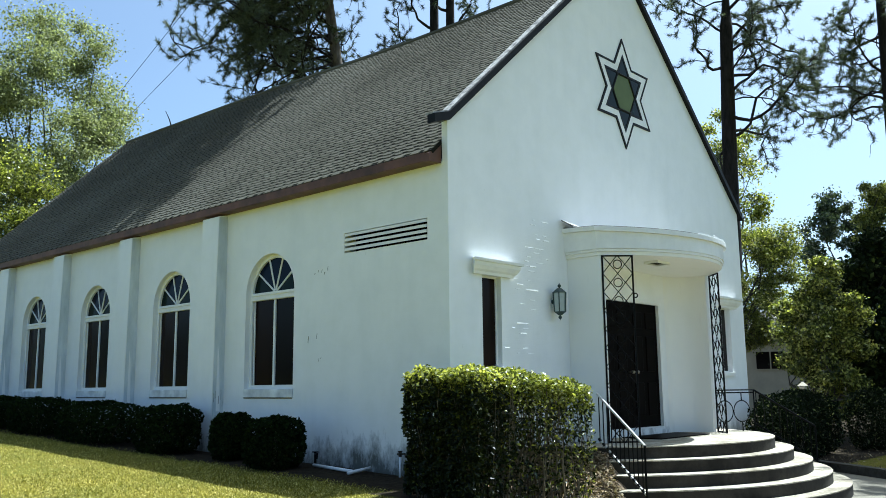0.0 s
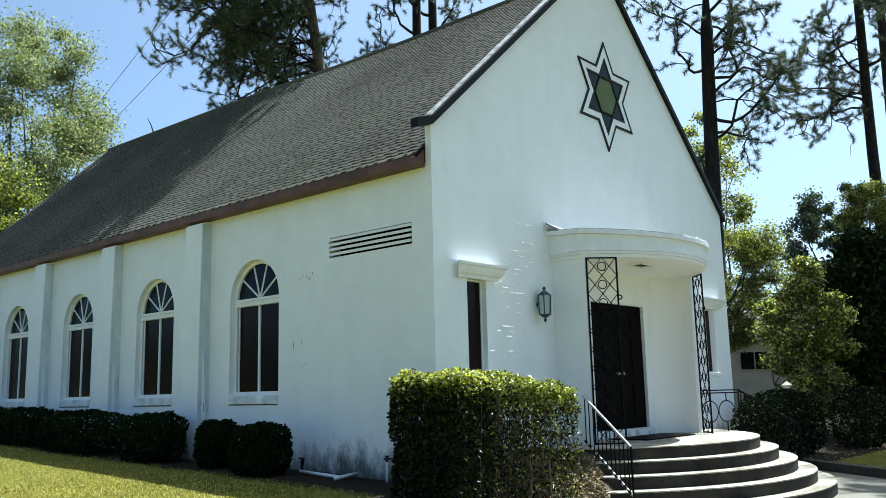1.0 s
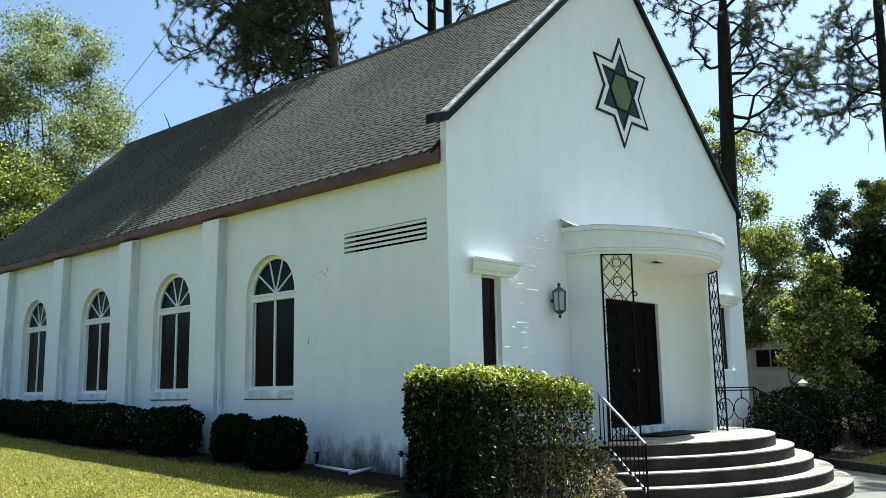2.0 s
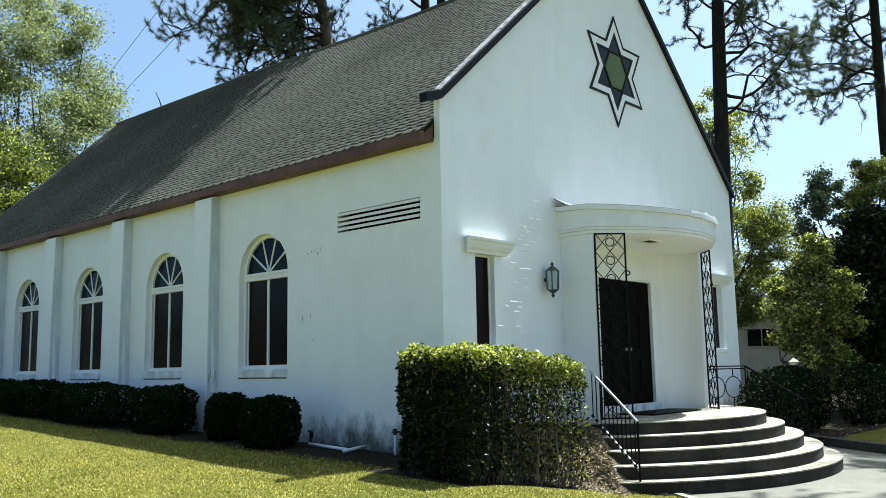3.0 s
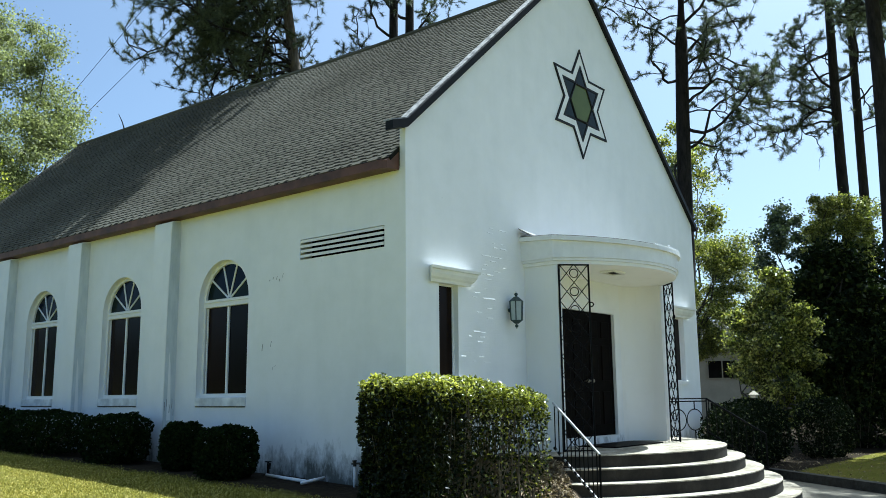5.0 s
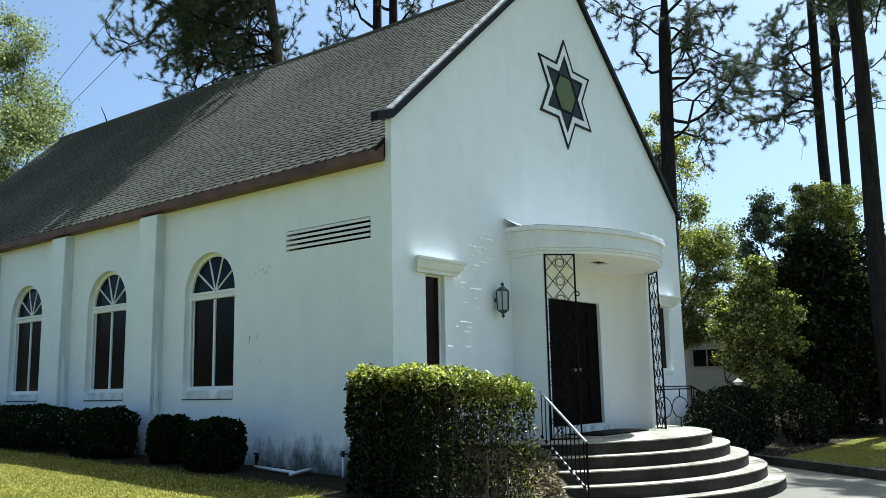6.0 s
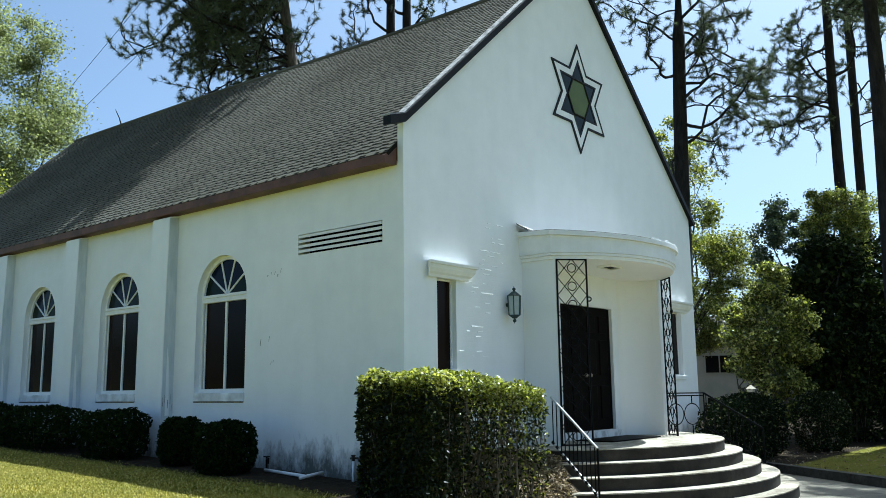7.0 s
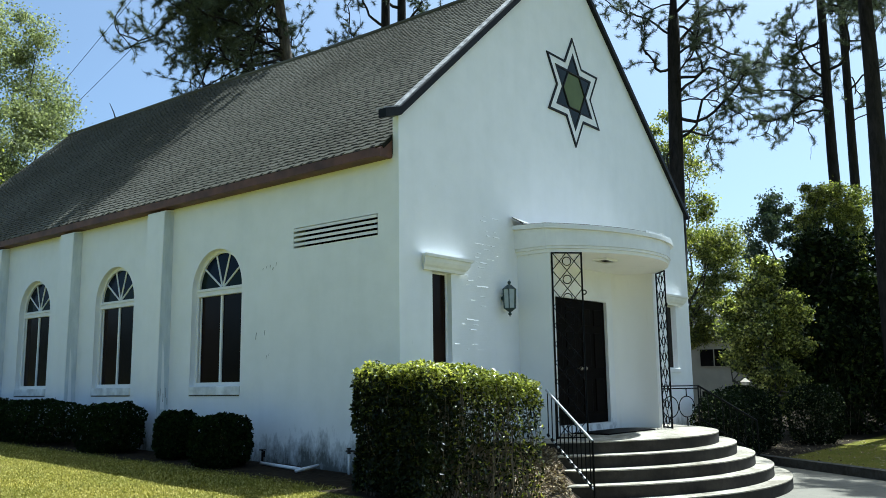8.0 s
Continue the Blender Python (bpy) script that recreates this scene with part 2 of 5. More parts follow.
# Brighter copy of the broadleaf: sunlight put into random pale leaf tones.
SUNNY_LEAF = leaf_mat("sunlit_shrub_leaf", (0.016, 0.024, 0.005), (0.085, 0.10, 0.02), (0.50, 0.50, 0.19), 0.42, 0.34, 0.5, 0.55, (2.3, 2.3, 0.9))
TREE_LEAF = leaf_mat("broadleaf", (0.026, 0.036, 0.007), (0.10, 0.118, 0.024), (0.34, 0.35, 0.12), 0.4, 0.34, 0.5, 0.5, (2.3, 2.3, 0.9))
PALE_LEAF = leaf_mat("spring_leaf", (0.08, 0.095, 0.04), (0.19, 0.21, 0.095), (0.34, 0.36, 0.19), 0.4, 0.5, 0.3, 0.55, (1.6, 1.65, 1.1))
NEEDLE = leaf_mat("pine_needle", (0.026, 0.038, 0.022), (0.088, 0.11, 0.06), (0.20, 0.22, 0.135), 0.22, 0.45, 0.3, 0.68, (1.4, 1.5, 1.0))
FAR_LEAF = leaf_mat("far_leaf", (0.03, 0.045, 0.03), (0.06, 0.08, 0.055), (0.12, 0.14, 0.09), 0.2, 0.6, 0.2)
WOOD = bark("hedge_stem", (0.055, 0.042, 0.029), (0.28, 0.23, 0.165))
PINE_BARK = bark("pine_bark", (0.010, 0.009, 0.008), (0.04, 0.035, 0.03))
# Lighter copy of the pine bark, coloured for a sunlit trunk.
LIT_BARK = bark("lit_pine_bark", (0.05, 0.042, 0.034), (0.22, 0.185, 0.15))
GREY_BARK = bark("grey_bark", (0.035, 0.030, 0.025), (0.10, 0.088, 0.072))
PANE = glass_dark("window_pane", (0.006, 0.005, 0.005))
AMBER = glass_dark("brown_pane", (0.010, 0.0052, 0.0032))
BLUE = glass_dark("blue_pane", (0.003, 0.007, 0.020))
OLIVE = glass_dark("olive_pane", (0.09, 0.115, 0.03))
DEEP = glass_dark("deep_green_pane", (0.005, 0.012, 0.011))
SOIL = soil()
PVC = plain("white_pvc", (0.85, 0.85, 0.84), 0.35, 0, 0.06, 20)
LITTER = leaf_mat("fallen_leaf", (0.14, 0.10, 0.06), (0.30, 0.225, 0.14), (0.52, 0.43, 0.29), 0.1, 0.8)


# ---- mesh helpers ----
def part(name, bm, material, parent=None, label="", smooth=False):
    me = bpy.data.meshes.new(name)
    bm.normal_update()
    bm.to_mesh(me)
    bm.free()
    me.materials.append(material)
    if smooth:
        me.polygons.foreach_set("use_smooth", [True] * len(me.polygons))
    ob = new(name, me)
    ob.parent = parent
    if label:
        ob["label"] = label
    return ob


def bulk(name, verts, faces, material, parent=None, label="", kind=""):
    """A mesh from arrays of vertices and equal-sided faces."""
    me = bpy.data.meshes.new(name)
    me.from_pydata(verts, [], faces)
    me.materials.append(material)
    ob = new(name, me)
    ob.parent = parent
    return tagged(ob, label, "", "", kind)


def thing(name, label, category, at=(0, 0, 0), group="", kind=""):
    e = new(name)
    e.location = at
    e.empty_display_size = 0.2
    bpy.context.view_layer.update()
    return tagged(e, label, category, group, kind)


def box(bm, lo, hi, bevel=0.0):
    lo, hi = Vector(lo), Vector(hi)
    m = Matrix.LocRotScale((lo + hi) / 2, None, hi - lo)
    r = bmesh.ops.create_cube(bm, size=1, matrix=m)
    if bevel:
        es = list({e for v in r["verts"] for e in v.link_edges})
        bmesh.ops.bevel(bm, geom=es, offset=bevel, segments=2, affect="EDGES", profile=0.5)
    return bm


def boxed(lo, hi, bevel=0.0):
    return box(bmesh.new(), lo, hi, bevel)


def tube(bm, pts, radius, sides=8, taper=None, cap=True):
    """A round bar along points; taper gives the radius at the far end."""
    pts = [Vector(p) for p in pts]
    rings = []
    for i, p in enumerate(pts):
        d = (pts[min(i + 1, len(pts) - 1)] - pts[max(i - 1, 0)]).normalized()
        a = d.orthogonal().normalized() if abs(d.z) > 0.999 else d.cross(Vector((0, 0, 1))).normalized()
        b = d.cross(a)
        f = i / max(1, len(pts) - 1)
        r = radius if taper is None else radius + (taper - radius) * f
        rings.append([bm.verts.new(p + r * (math.cos(t) * a + math.sin(t) * b)) for t in (2 * math.pi * k / sides for k in range(sides))])
    for q, s in zip(rings, rings[1:]):
        for k in range(sides):
            bm.faces.new((q[k], q[(k + 1) % sides], s[(k + 1) % sides], s[k]))
    if cap:
        bm.faces.new(rings[0][::-1]), bm.faces.new(rings[-1])
    return bm


def ring_bar(bm, centre, radius, thick, u, v, n=20):
    """A round ring of bar in the plane of u and v."""
    u, v, c = Vector(u), Vector(v), Vector(centre)
    w = u.cross(v).normalized()
    rings = []
    for i in range(n):
        t = 2 * math.pi * i / n
        o = math.cos(t) * u + math.sin(t) * v
        rings.append([bm.verts.new(c + o * radius + thick * (math.cos(a) * o + math.sin(a) * w)) for a in (0, 1.571, 3.142, 4.712)])
    for i in range(n):
        q, s = rings[i], rings[(i + 1) % n]
        for k in range(4):
            bm.faces.new((q[k], q[(k + 1) % 4], s[(k + 1) % 4], s[k]))
    return bm


def slab(outline, holes, place, depth):
    """A plate with holes: 2D outlines, put into space by place(u, v, d) for d = 0 and d = depth."""
    bm = bmesh.new()
    loops = [outline, *holes]
    flat = [p for loop in loops for p in loop]
    front = [bm.verts.new(place(u, v, 0)) for u, v in flat]
    back = [bm.verts.new(place(u, v, depth)) for u, v in flat]
    for tri in geometry.tessellate_polygon([[Vector((u, v, 0)) for u, v in loop] for loop in loops]):
        bm.faces.new([front[i] for i in tri])
        bm.faces.new([back[i] for i in reversed(tri)])
    n = 0
    for loop in loops:
        for i in range(len(loop)):
            a, b = n + i, n + (i + 1) % len(loop)
            bm.faces.new((front[a], front[b], back[b], back[a]))
        n += len(loop)
    bmesh.ops.recalc_face_normals(bm, faces=bm.faces)
    return bm


def arc(cx, cy, r, a0, a1, n):
    return [(cx + r * math.cos(radians(a0 + (a1 - a0) * i / n)), cy + r * math.sin(radians(a0 + (a1 - a0) * i / n))) for i in range(n + 1)]


def facing_front(u, v, d):
    return (u, d, v)


def facing_side(u, v, d):
    return (d, u, v)


def smoothstep(a, b, x):
    t = min(1, max(0, (x - a) / (b - a)))
    return t * t * (3 - 2 * t)


# ---- ground ----
def left_of_walk(x, y):
    return 2.65 - (0.8 * x - 0.6 * y)


def height(x, y):
    """The lawn: level with the walk at its edge, banked up to the building, rising to the back."""
    d = left_of_walk(x, y)
    if d <= -0.4:
        return -0.03 + 0.13 * smoothstep(-5.45, -5.6, d)
    rise = min(1.3, max(0.1, 0.49 + 0.033 * (y - 1)))
    return -0.004 + smoothstep(0, 3.2, d) * (rise + 0.004)


def lawn_z(x, y):
    return height(x, y) + 0.02 * noise.noise((x * 0.7, y * 0.7, 0)) * (left_of_walk(x, y) > 0.3)


def spread(a, b, fine0, fine1, step, far):
    v = list(np.arange(fine0, fine1 + 1e-6, step))
    s, p = step, fine0
    while p > a:
        s *= 1.35
        p -= s
        v.insert(0, max(p, a))
    s, p = step, fine1
    while p < b:
        s *= 1.35
        p += s
        v.append(min(p, b))
    return v


gx, gy = spread(-400, 400, -10, 22, 0.25, 400), spread(-400, 400, -9, 18, 0.25, 400)
gv = [(x, y, lawn_z(x, y)) for y in gy for x in gx]
nx = len(gx)
gf = [(j * nx + i, j * nx + i + 1, (j + 1) * nx + i + 1, (j + 1) * nx + i) for j in range(len(gy) - 1) for i in range(nx - 1)]
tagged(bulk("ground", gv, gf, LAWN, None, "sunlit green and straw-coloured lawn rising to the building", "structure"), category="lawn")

# The concrete walk and its edges run aslant to the building.
AL, NO = Vector((-0.6, -0.8, 0)), Vector((0.8, -0.6, 0))


def on_walk(s, d, z):
    p = NO * (2.65 + d) + AL * s
    return (p.x, p.y, z)


def aslant(q, z0, mat, name):
    bm = bmesh.new()
    top = [bm.verts.new(p) for p in q]
    low = [bm.verts.new((p[0], p[1], z0)) for p in q]
    bm.faces.new(top)
    for i in range(4):
        bm.faces.new((top[i], low[i], low[(i + 1) % 4], top[(i + 1) % 4]))
    bmesh.ops.recalc_face_normals(bm, faces=bm.faces)
    return part(name, bm, mat)


pavement = tagged(aslant([on_walk(-9.8, 0.1, -0.016), on_walk(-9.8, 5.3, -0.016), on_walk(35.2, 5.3, -0.016), on_walk(35.2, 0.1, -0.016)], -0.14, KERB, "pavement"), "grey concrete walk dappled by tree shade", "walkway", kind="structure")
for k in range(-3, 12):
    a, b = k * 3.0 - 0.8, k * 3.0 + 2.192
    aslant([on_walk(a, 0.1, 0), on_walk(a, 5.3, 0), on_walk(b, 5.3, 0), on_walk(b, 0.1, 0)], -0.012, PATHC, "slab").parent = pavement


def strip(name, d0, d1, z, mat, label):
    bm = bmesh.new()
    q = [on_walk(-10, d0, z), on_walk(-10, d1, z), on_walk(35, d1, z), on_walk(35, d0, z)]
    top = [bm.verts.new(p) for p in q]
    low = [bm.verts.new((p[0], p[1], -0.15)) for p in q]
    bm.faces.new(top)
    for i in range(4):
        bm.faces.new((top[i], low[i], low[(i + 1) % 4], top[(i + 1) % 4]))
    bmesh.ops.recalc_face_normals(bm, faces=bm.faces)
    return tagged(part(name, bm, mat), label, "kerb", kind="structure")


strip("kerb_lawn", 0.0, 0.098, 0.026, EDGING, "pale concrete edging between lawn and walk")
strip("kerb_far", 5.31, 5.5, 0.15, KERB, "dark weathered concrete kerb along the walk")

# ---- the chapel ----
CX, WIDE, LONG, APEX, TIP = 4.45, 8.9, 17.2, 9.15, 4.965
SLOPE = (APEX - TIP) / (CX + 0.2)
chapel = thing("chapel", "white painted brick chapel with steep grey shingle roof", "chapel", (CX, 0, 0))


def under(ob, parent):
    """Hang a mesh built in world places under a thing that stands elsewhere."""
    ob.parent = parent
    ob.matrix_parent_inverse = parent.matrix_world.inverted()
    return ob


def cpart(name, bm, mat, label="", parent=None, smooth=False):
    return under(part(name, bm, mat, None, label, smooth), parent or chapel)


# front wall with gable
roof_z = lambda x: TIP + SLOPE * (x + 0.2 if x < CX else WIDE + 0.2 - x) - 0.1
NW = [(0.65, 1.05), (WIDE - 1.05, WIDE - 0.65)]
NZ0, NZ1 = 1.83, 3.06
holes = [[(a, NZ0), (b, NZ0), (b, NZ1), (a, NZ1)] for a, b in NW]
DOOR_X0, DOOR_X1, DOOR_Z0, DOOR_Z1 = 3.52, 5.39, 0.90, 2.975
holes.append([(DOOR_X0, DOOR_Z0), (DOOR_X1, DOOR_Z0), (DOOR_X1, DOOR_Z1), (DOOR_X0, DOOR_Z1)])
front_wall = cpart("front_wall", slab([(0, -0.2), (WIDE, -0.2), (WIDE, 4.5), (0, 4.5)], holes, facing_front, 0.28), WHITE)
cpart("gable_wall", slab([(0, 4.5), (WIDE, 4.5), (WIDE, roof_z(WIDE)), (CX, roof_z(CX)), (0, roof_z(0))], [], facing_front, 0.1), WHITE)

# long side wall with arched openings
WIN_Y = [3.755 + 2.9 * i for i in range(5)]
HALF, SPRING, SILL = 0.62, 3.075, 1.60
arch = lambda c, r, z0: [(c - r, z0), (c + r, z0)] + arc(c, SPRING, r, 0, 180, 24)
EAVE_Z = 4.60
VENT = (0.36, 2.0, 3.495, 3.795)
holes = [arch(c, HALF, SILL) for c in WIN_Y]
holes.append([(VENT[0], VENT[2]), (VENT[1], VENT[2]), (VENT[1], VENT[3]), (VENT[0], VENT[3])])
side_wall = cpart("side_wall", slab([(0.28, -0.2), (LONG, -0.2), (LONG, EAVE_Z), (0.28, EAVE_Z)], holes, facing_side, 0.28), WHITE)
cpart("far_side_wall", boxed((WIDE - 0.28, 0.28, -0.2), (WIDE, LONG, EAVE_Z)), WHITE)
cpart("rear_wall", slab([(0.28, -0.2), (WIDE - 0.28, -0.2), (WIDE - 0.28, roof_z(WIDE - 0.28) - 0.35), (CX, roof_z(CX) - 0.35), (0.28, roof_z(0.28) - 0.35)], [], lambda u, v, d: (u, LONG - 0.28 + d, v), 0.28), WHITE)

# pilasters between the windows, battered a little, with sloped heads
for i in range(5):
    y = 5.2 + 2.9 * i
    bm = bmesh.new()
    prof = [(0.0, -0.2), (-0.22, -0.2), (-0.185, 3.2), (-0.17, 4.44), (0.0, 4.474)]
    a = [bm.verts.new((u, y - 0.255 - (0.03 if v < 3 else 0), v)) for u, v in prof]
    b = [bm.verts.new((u, y + 0.255 + (0.03 if v < 3 else 0), v)) for u, v in prof]
    bm.faces.new(a), bm.faces.new(b[::-1])
    for k in range(len(prof)):
        bm.faces.new((a[k], b[k], b[(k + 1) % 5], a[(k + 1) % 5]))
    bmesh.ops.recalc_face_normals(bm, faces=bm.faces)
    es = [e for e in bm.edges if abs(e.verts[0].co.x) > 0.05 and abs(e.verts[1].co.x) > 0.05]
    bmesh.ops.bevel(bm, geom=es, offset=0.014, segments=2, affect="EDGES")
    pier = cpart("pilaster", bm, WHITE)
    # thin plate that colours the pilaster's near side as shaded
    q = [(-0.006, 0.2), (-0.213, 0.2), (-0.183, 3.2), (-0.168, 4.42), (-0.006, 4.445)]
    cpart("stained_return", slab(q, [], lambda u, v, d: (u, y - 0.2585 - (0.03 * max(0.0, min(1.0, (3.2 - v) / 3.4))) + d, v), 0.006), SHADED_SIDE, "side face in painted blue-grey shade", pier)


def arched_window(c):
    win = cpart("window", slab(arch(c, HALF, SILL), [arch(c, HALF - 0.055, SILL + 0.06)], lambda u, v, d: (0.09 + d, u, v), 0.08), TRIM, "white arched window with fan light and brown panes")
    bm = boxed((0.075, c - HALF + 0.05, SPRING - 0.09), (0.165, c + HALF - 0.05, SPRING + 0.02), 0.01)
    box(bm, (0.06, c - HALF + 0.05, SPRING - 0.015), (0.09, c + HALF - 0.05, SPRING + 0.03), 0.006)
    cpart("transom", bm, TRIM, "", win)
    cpart("mullion", boxed((0.10, c - 0.022, SILL + 0.06), (0.15, c + 0.022, SPRING - 0.09), 0.006), TRIM, "", win)
    for a in (36, 72, 108, 144):
        t = radians(a)
        d = Vector((0, math.cos(t), math.sin(t)))
        o = Vector((0.12, c, SPRING + 0.02))
        cpart("glazing_bar", tube(bmesh.new(), [o + d * 0.03, o + d * (HALF - 0.05)], 0.016, 6), TRIM, "", win)
    for k in (-1, 1):
        e = c + k * (HALF - 0.098)
        cpart("stile", boxed((0.103, e - 0.011, SILL + 0.062), (0.124, e + 0.011, SPRING - 0.092), 0.004), TRIM, "", win)
    for k in (-1, 1):
        y0, y1 = sorted((c + k * 0.022, c + k * (HALF - 0.055)))
        cpart("pane", boxed((0.125, y0 + 0.002, SILL + 0.062), (0.135, y1 - 0.002, SPRING - 0.092)), AMBER if k > 0 else PANE, "", win)
    cuts = (0, 36, 72, 108, 144, 180)
    for a0, a1 in zip(cuts, cuts[1:]):
        pts = [(c, SPRING + 0.024)] + arc(c, SPRING + 0.024, HALF - 0.058, a0 + 0.3, a1 - 0.3, 5)
        cpart("pane", slab(pts, [], lambda u, v, d: (0.125 + d, u, v), 0.008), BLUE if 0 < a0 < 144 else DEEP, "deep blue or green glass", win)
    bm = boxed((-0.016, c - HALF - 0.006, SILL - 0.128), (0.10, c + HALF + 0.006, SILL + 0.002), 0.008)
    cpart("sill", bm, SILLP, "", win)
    # thin dark strip along the bottom of the sill
    cpart("open_joint", boxed((-0.011, c - HALF + 0.01, SILL - 0.142), (0.05, c + HALF - 0.01, SILL - 0.1285)), KERB, "thin dark strip under the sill", win)
    return win


for c in WIN_Y:
    arched_window(c)

# small scars in the paint of the side wall
for y, z, h, t, mat in ((2.79, 2.26, 0.10, 0.008, KERB), (2.60, 2.31, 0.08, 0.007, SCAR), (2.44, 3.24, 0.035, 0.012, SCAR), (2.50, 3.27, 0.05, 0.007, SCAR), (2.58, 3.28, 0.035, 0.007, SCAR), (2.66, 3.26, 0.02, 0.009, SCAR), (2.37, 3.29, 0.06, 0.006, SCAR), (2.55, 1.98, 0.05, 0.005, SCAR), (2.50, 2.02, 0.03, 0.005, SCAR)):
    cpart("paint_scar", tube(bmesh.new(), [(0.001, y, z), (-0.001, y - 0.006, z + h * 0.5), (0.001, y - 0.016, z + h)], t * 0.6, 5), mat, "", side_wall)
for x, z, h, t in ((-0.185, 1.40, 0.14, 0.007), (-0.15, 1.46, 0.12, 0.006), (-0.10, 1.37, 0.13, 0.008), (-0.055, 1.44, 0.15, 0.006), (-0.03, 1.33, 0.10, 0.006)):
    y = 4.911 + 0.03 * z / 3.4
    cpart("mould_streak", tube(bmesh.new(), [(x, y, z), (x + 0.003, y, z + h * 0.6), (x, y, z + h)], t * 0.6, 5), SCAR, "", side_wall)

# louvred vent
vent = cpart("vent", slab([(VENT[0], VENT[2]), (VENT[1], VENT[2]), (VENT[1], VENT[3]), (VENT[0], VENT[3])], [[(VENT[0] + 0.006, VENT[2] + 0.006), (VENT[1] - 0.006, VENT[2] + 0.006), (VENT[1] - 0.006, VENT[3] - 0.006), (VENT[0] + 0.006, VENT[3] - 0.006)]], lambda u, v, d: (-0.004 + d, u, v), 0.12), TRIM, "white louvred attic vent")
for i in range(4):
    z = VENT[2] + 0.036 + i * 0.07
    bm = bmesh.new()
    q = [(-0.012, z - 0.004), (-0.012, z + 0.034), (0.09, z + 0.063), (0.09, z + 0.028)]
    f = [bm.verts.new((u, VENT[0] + 0.02, v)) for u, v in q]
    g = [bm.verts.new((u, VENT[1] - 0.02, v)) for u, v in q]
    bm.faces.new(f), bm.faces.new(g[::-1])
    for k in range(4):
        bm.faces.new((f[k], g[k], g[(k + 1) % 4], f[(k + 1) % 4]))
    bmesh.ops.recalc_face_normals(bm, faces=bm.faces)
    cpart("slat", bm, TRIM, "", vent)
cpart("backing", boxed((0.22, VENT[0], VENT[2]), (0.24, VENT[1], VENT[3])), DOOR, "", vent)

# narrow front windows with moulded heads
for a, b in NW:
    m = (a + b) / 2
    w = cpart("narrow_window", slab([(a, NZ0), (b, NZ0), (b, NZ1), (a, NZ1)], [[(a + 0.02, NZ0 + 0.02), (b - 0.02, NZ0 + 0.02), (b - 0.02, NZ1 - 0.02), (a + 0.02, NZ1 - 0.02)]], lambda u, v, d: (u, 0.085 + d, v), 0.05), TRIM, "narrow dark window with white surround")
    cpart("pane", boxed((a + 0.02, 0.10, NZ0 + 0.02), (b - 0.02, 0.11, NZ1 - 0.02)), AMBER, "", w)
    cpart("sill", boxed((a - 0.05, -0.03, NZ0 - 0.08), (b + 0.05, 0.084, NZ0), 0.006), TRIM, "", w)
    prof = [(-0.0, 3.19), (-0.05, 3.19), (-0.06, 3.225), (-0.09, 3.25), (-0.12, 3.30), (-0.125, 3.345), (-0.155, 3.35), (-0.16, 3.385), (-0.0, 3.40)]
    bm = bmesh.new()
    rows = []
    for s in (-1, 1):
        rows.append([bm.verts.new((m + s * (0.385 - d * 0.85), d, z - 0.13)) for d, z in prof])
    for k in range(len(prof) - 1):
        bm.faces.new((rows[0][k], rows[1][k], rows[1][k + 1], rows[0][k + 1]))
    bm.faces.new(rows[0]), bm.faces.new(rows[1][::-1])
    bmesh.ops.recalc_face_normals(bm, faces=bm.faces)
    cpart("head_moulding", bm, TRIM, "", w)

# door
door = cpart("door_frame", slab([(DOOR_X0, DOOR_Z0), (DOOR_X1, DOOR_Z0), (DOOR_X1, DOOR_Z1), (DOOR_X0, DOOR_Z1)], [[(DOOR_X0 + 0.03, DOOR_Z0 + 0.02), (DOOR_X1 - 0.03, DOOR_Z0 + 0.02), (DOOR_X1 - 0.03, DOOR_Z1 - 0.03), (DOOR_X0 + 0.03, DOOR_Z1 - 0.03)]], lambda u, v, d: (u, -0.008 + d, v), 0.2), TRIM, "white frame of the closed double door")
for s, x0, x1 in ((-1, DOOR_X0 + 0.032, 4.448), (1, 4.452, DOOR_X1 - 0.032)):
    z0, z1 = DOOR_Z0 + 0.022, DOOR_Z1 - 0.032
    leaf = cpart("door", boxed((x0, 0.045, z0), (x1, 0.09, z1), 0.004), DOOR, "black panelled door leaf, closed", door)
    wv = (x1 - x0 - 0.34) / 2
    for px in (x0 + 0.11, x0 + 0.23 + wv):
        for a, b in ((0.18, 0.72), (0.90, 1.48), (1.60, 1.88)):
            cpart("panel", boxed((px, 0.03, z0 + a), (px + wv, 0.05, z0 + b), 0.012), DOOR, "", door)
    kx = 4.45 + s * 0.075
    bm = tube(bmesh.new(), [(kx, 0.045, 1.81), (kx, -0.02, 1.81)], 0.012, 8)
    bmesh.ops.create_uvsphere(bm, u_segments=12, v_segments=8, radius=0.032, matrix=Matrix.Translation((kx, -0.035, 1.81)))
    cpart("knob", bm, BRASS, "", door, True)

# roof
RIDGE = Vector((CX, 0, 9.02))
EAVE = Vector((-0.20, 0, 4.61))
run = (RIDGE - EAVE).length
up = (RIDGE - EAVE).normalized()
out = Vector((-up.z, 0, up.x))
Y0, Y1 = 0.102, LONG + 0.12


def roof_dip(y, f):
    """The old ridge stands low near the front gable and rises to the back; f is 0 at the eave, 1 at the ridge."""
    return f * (-0.15 + 0.0185 * y - 0.06 * math.exp(-((y - 5.5) / 3.0) ** 2))


stations = np.linspace(Y0, Y1, 25)
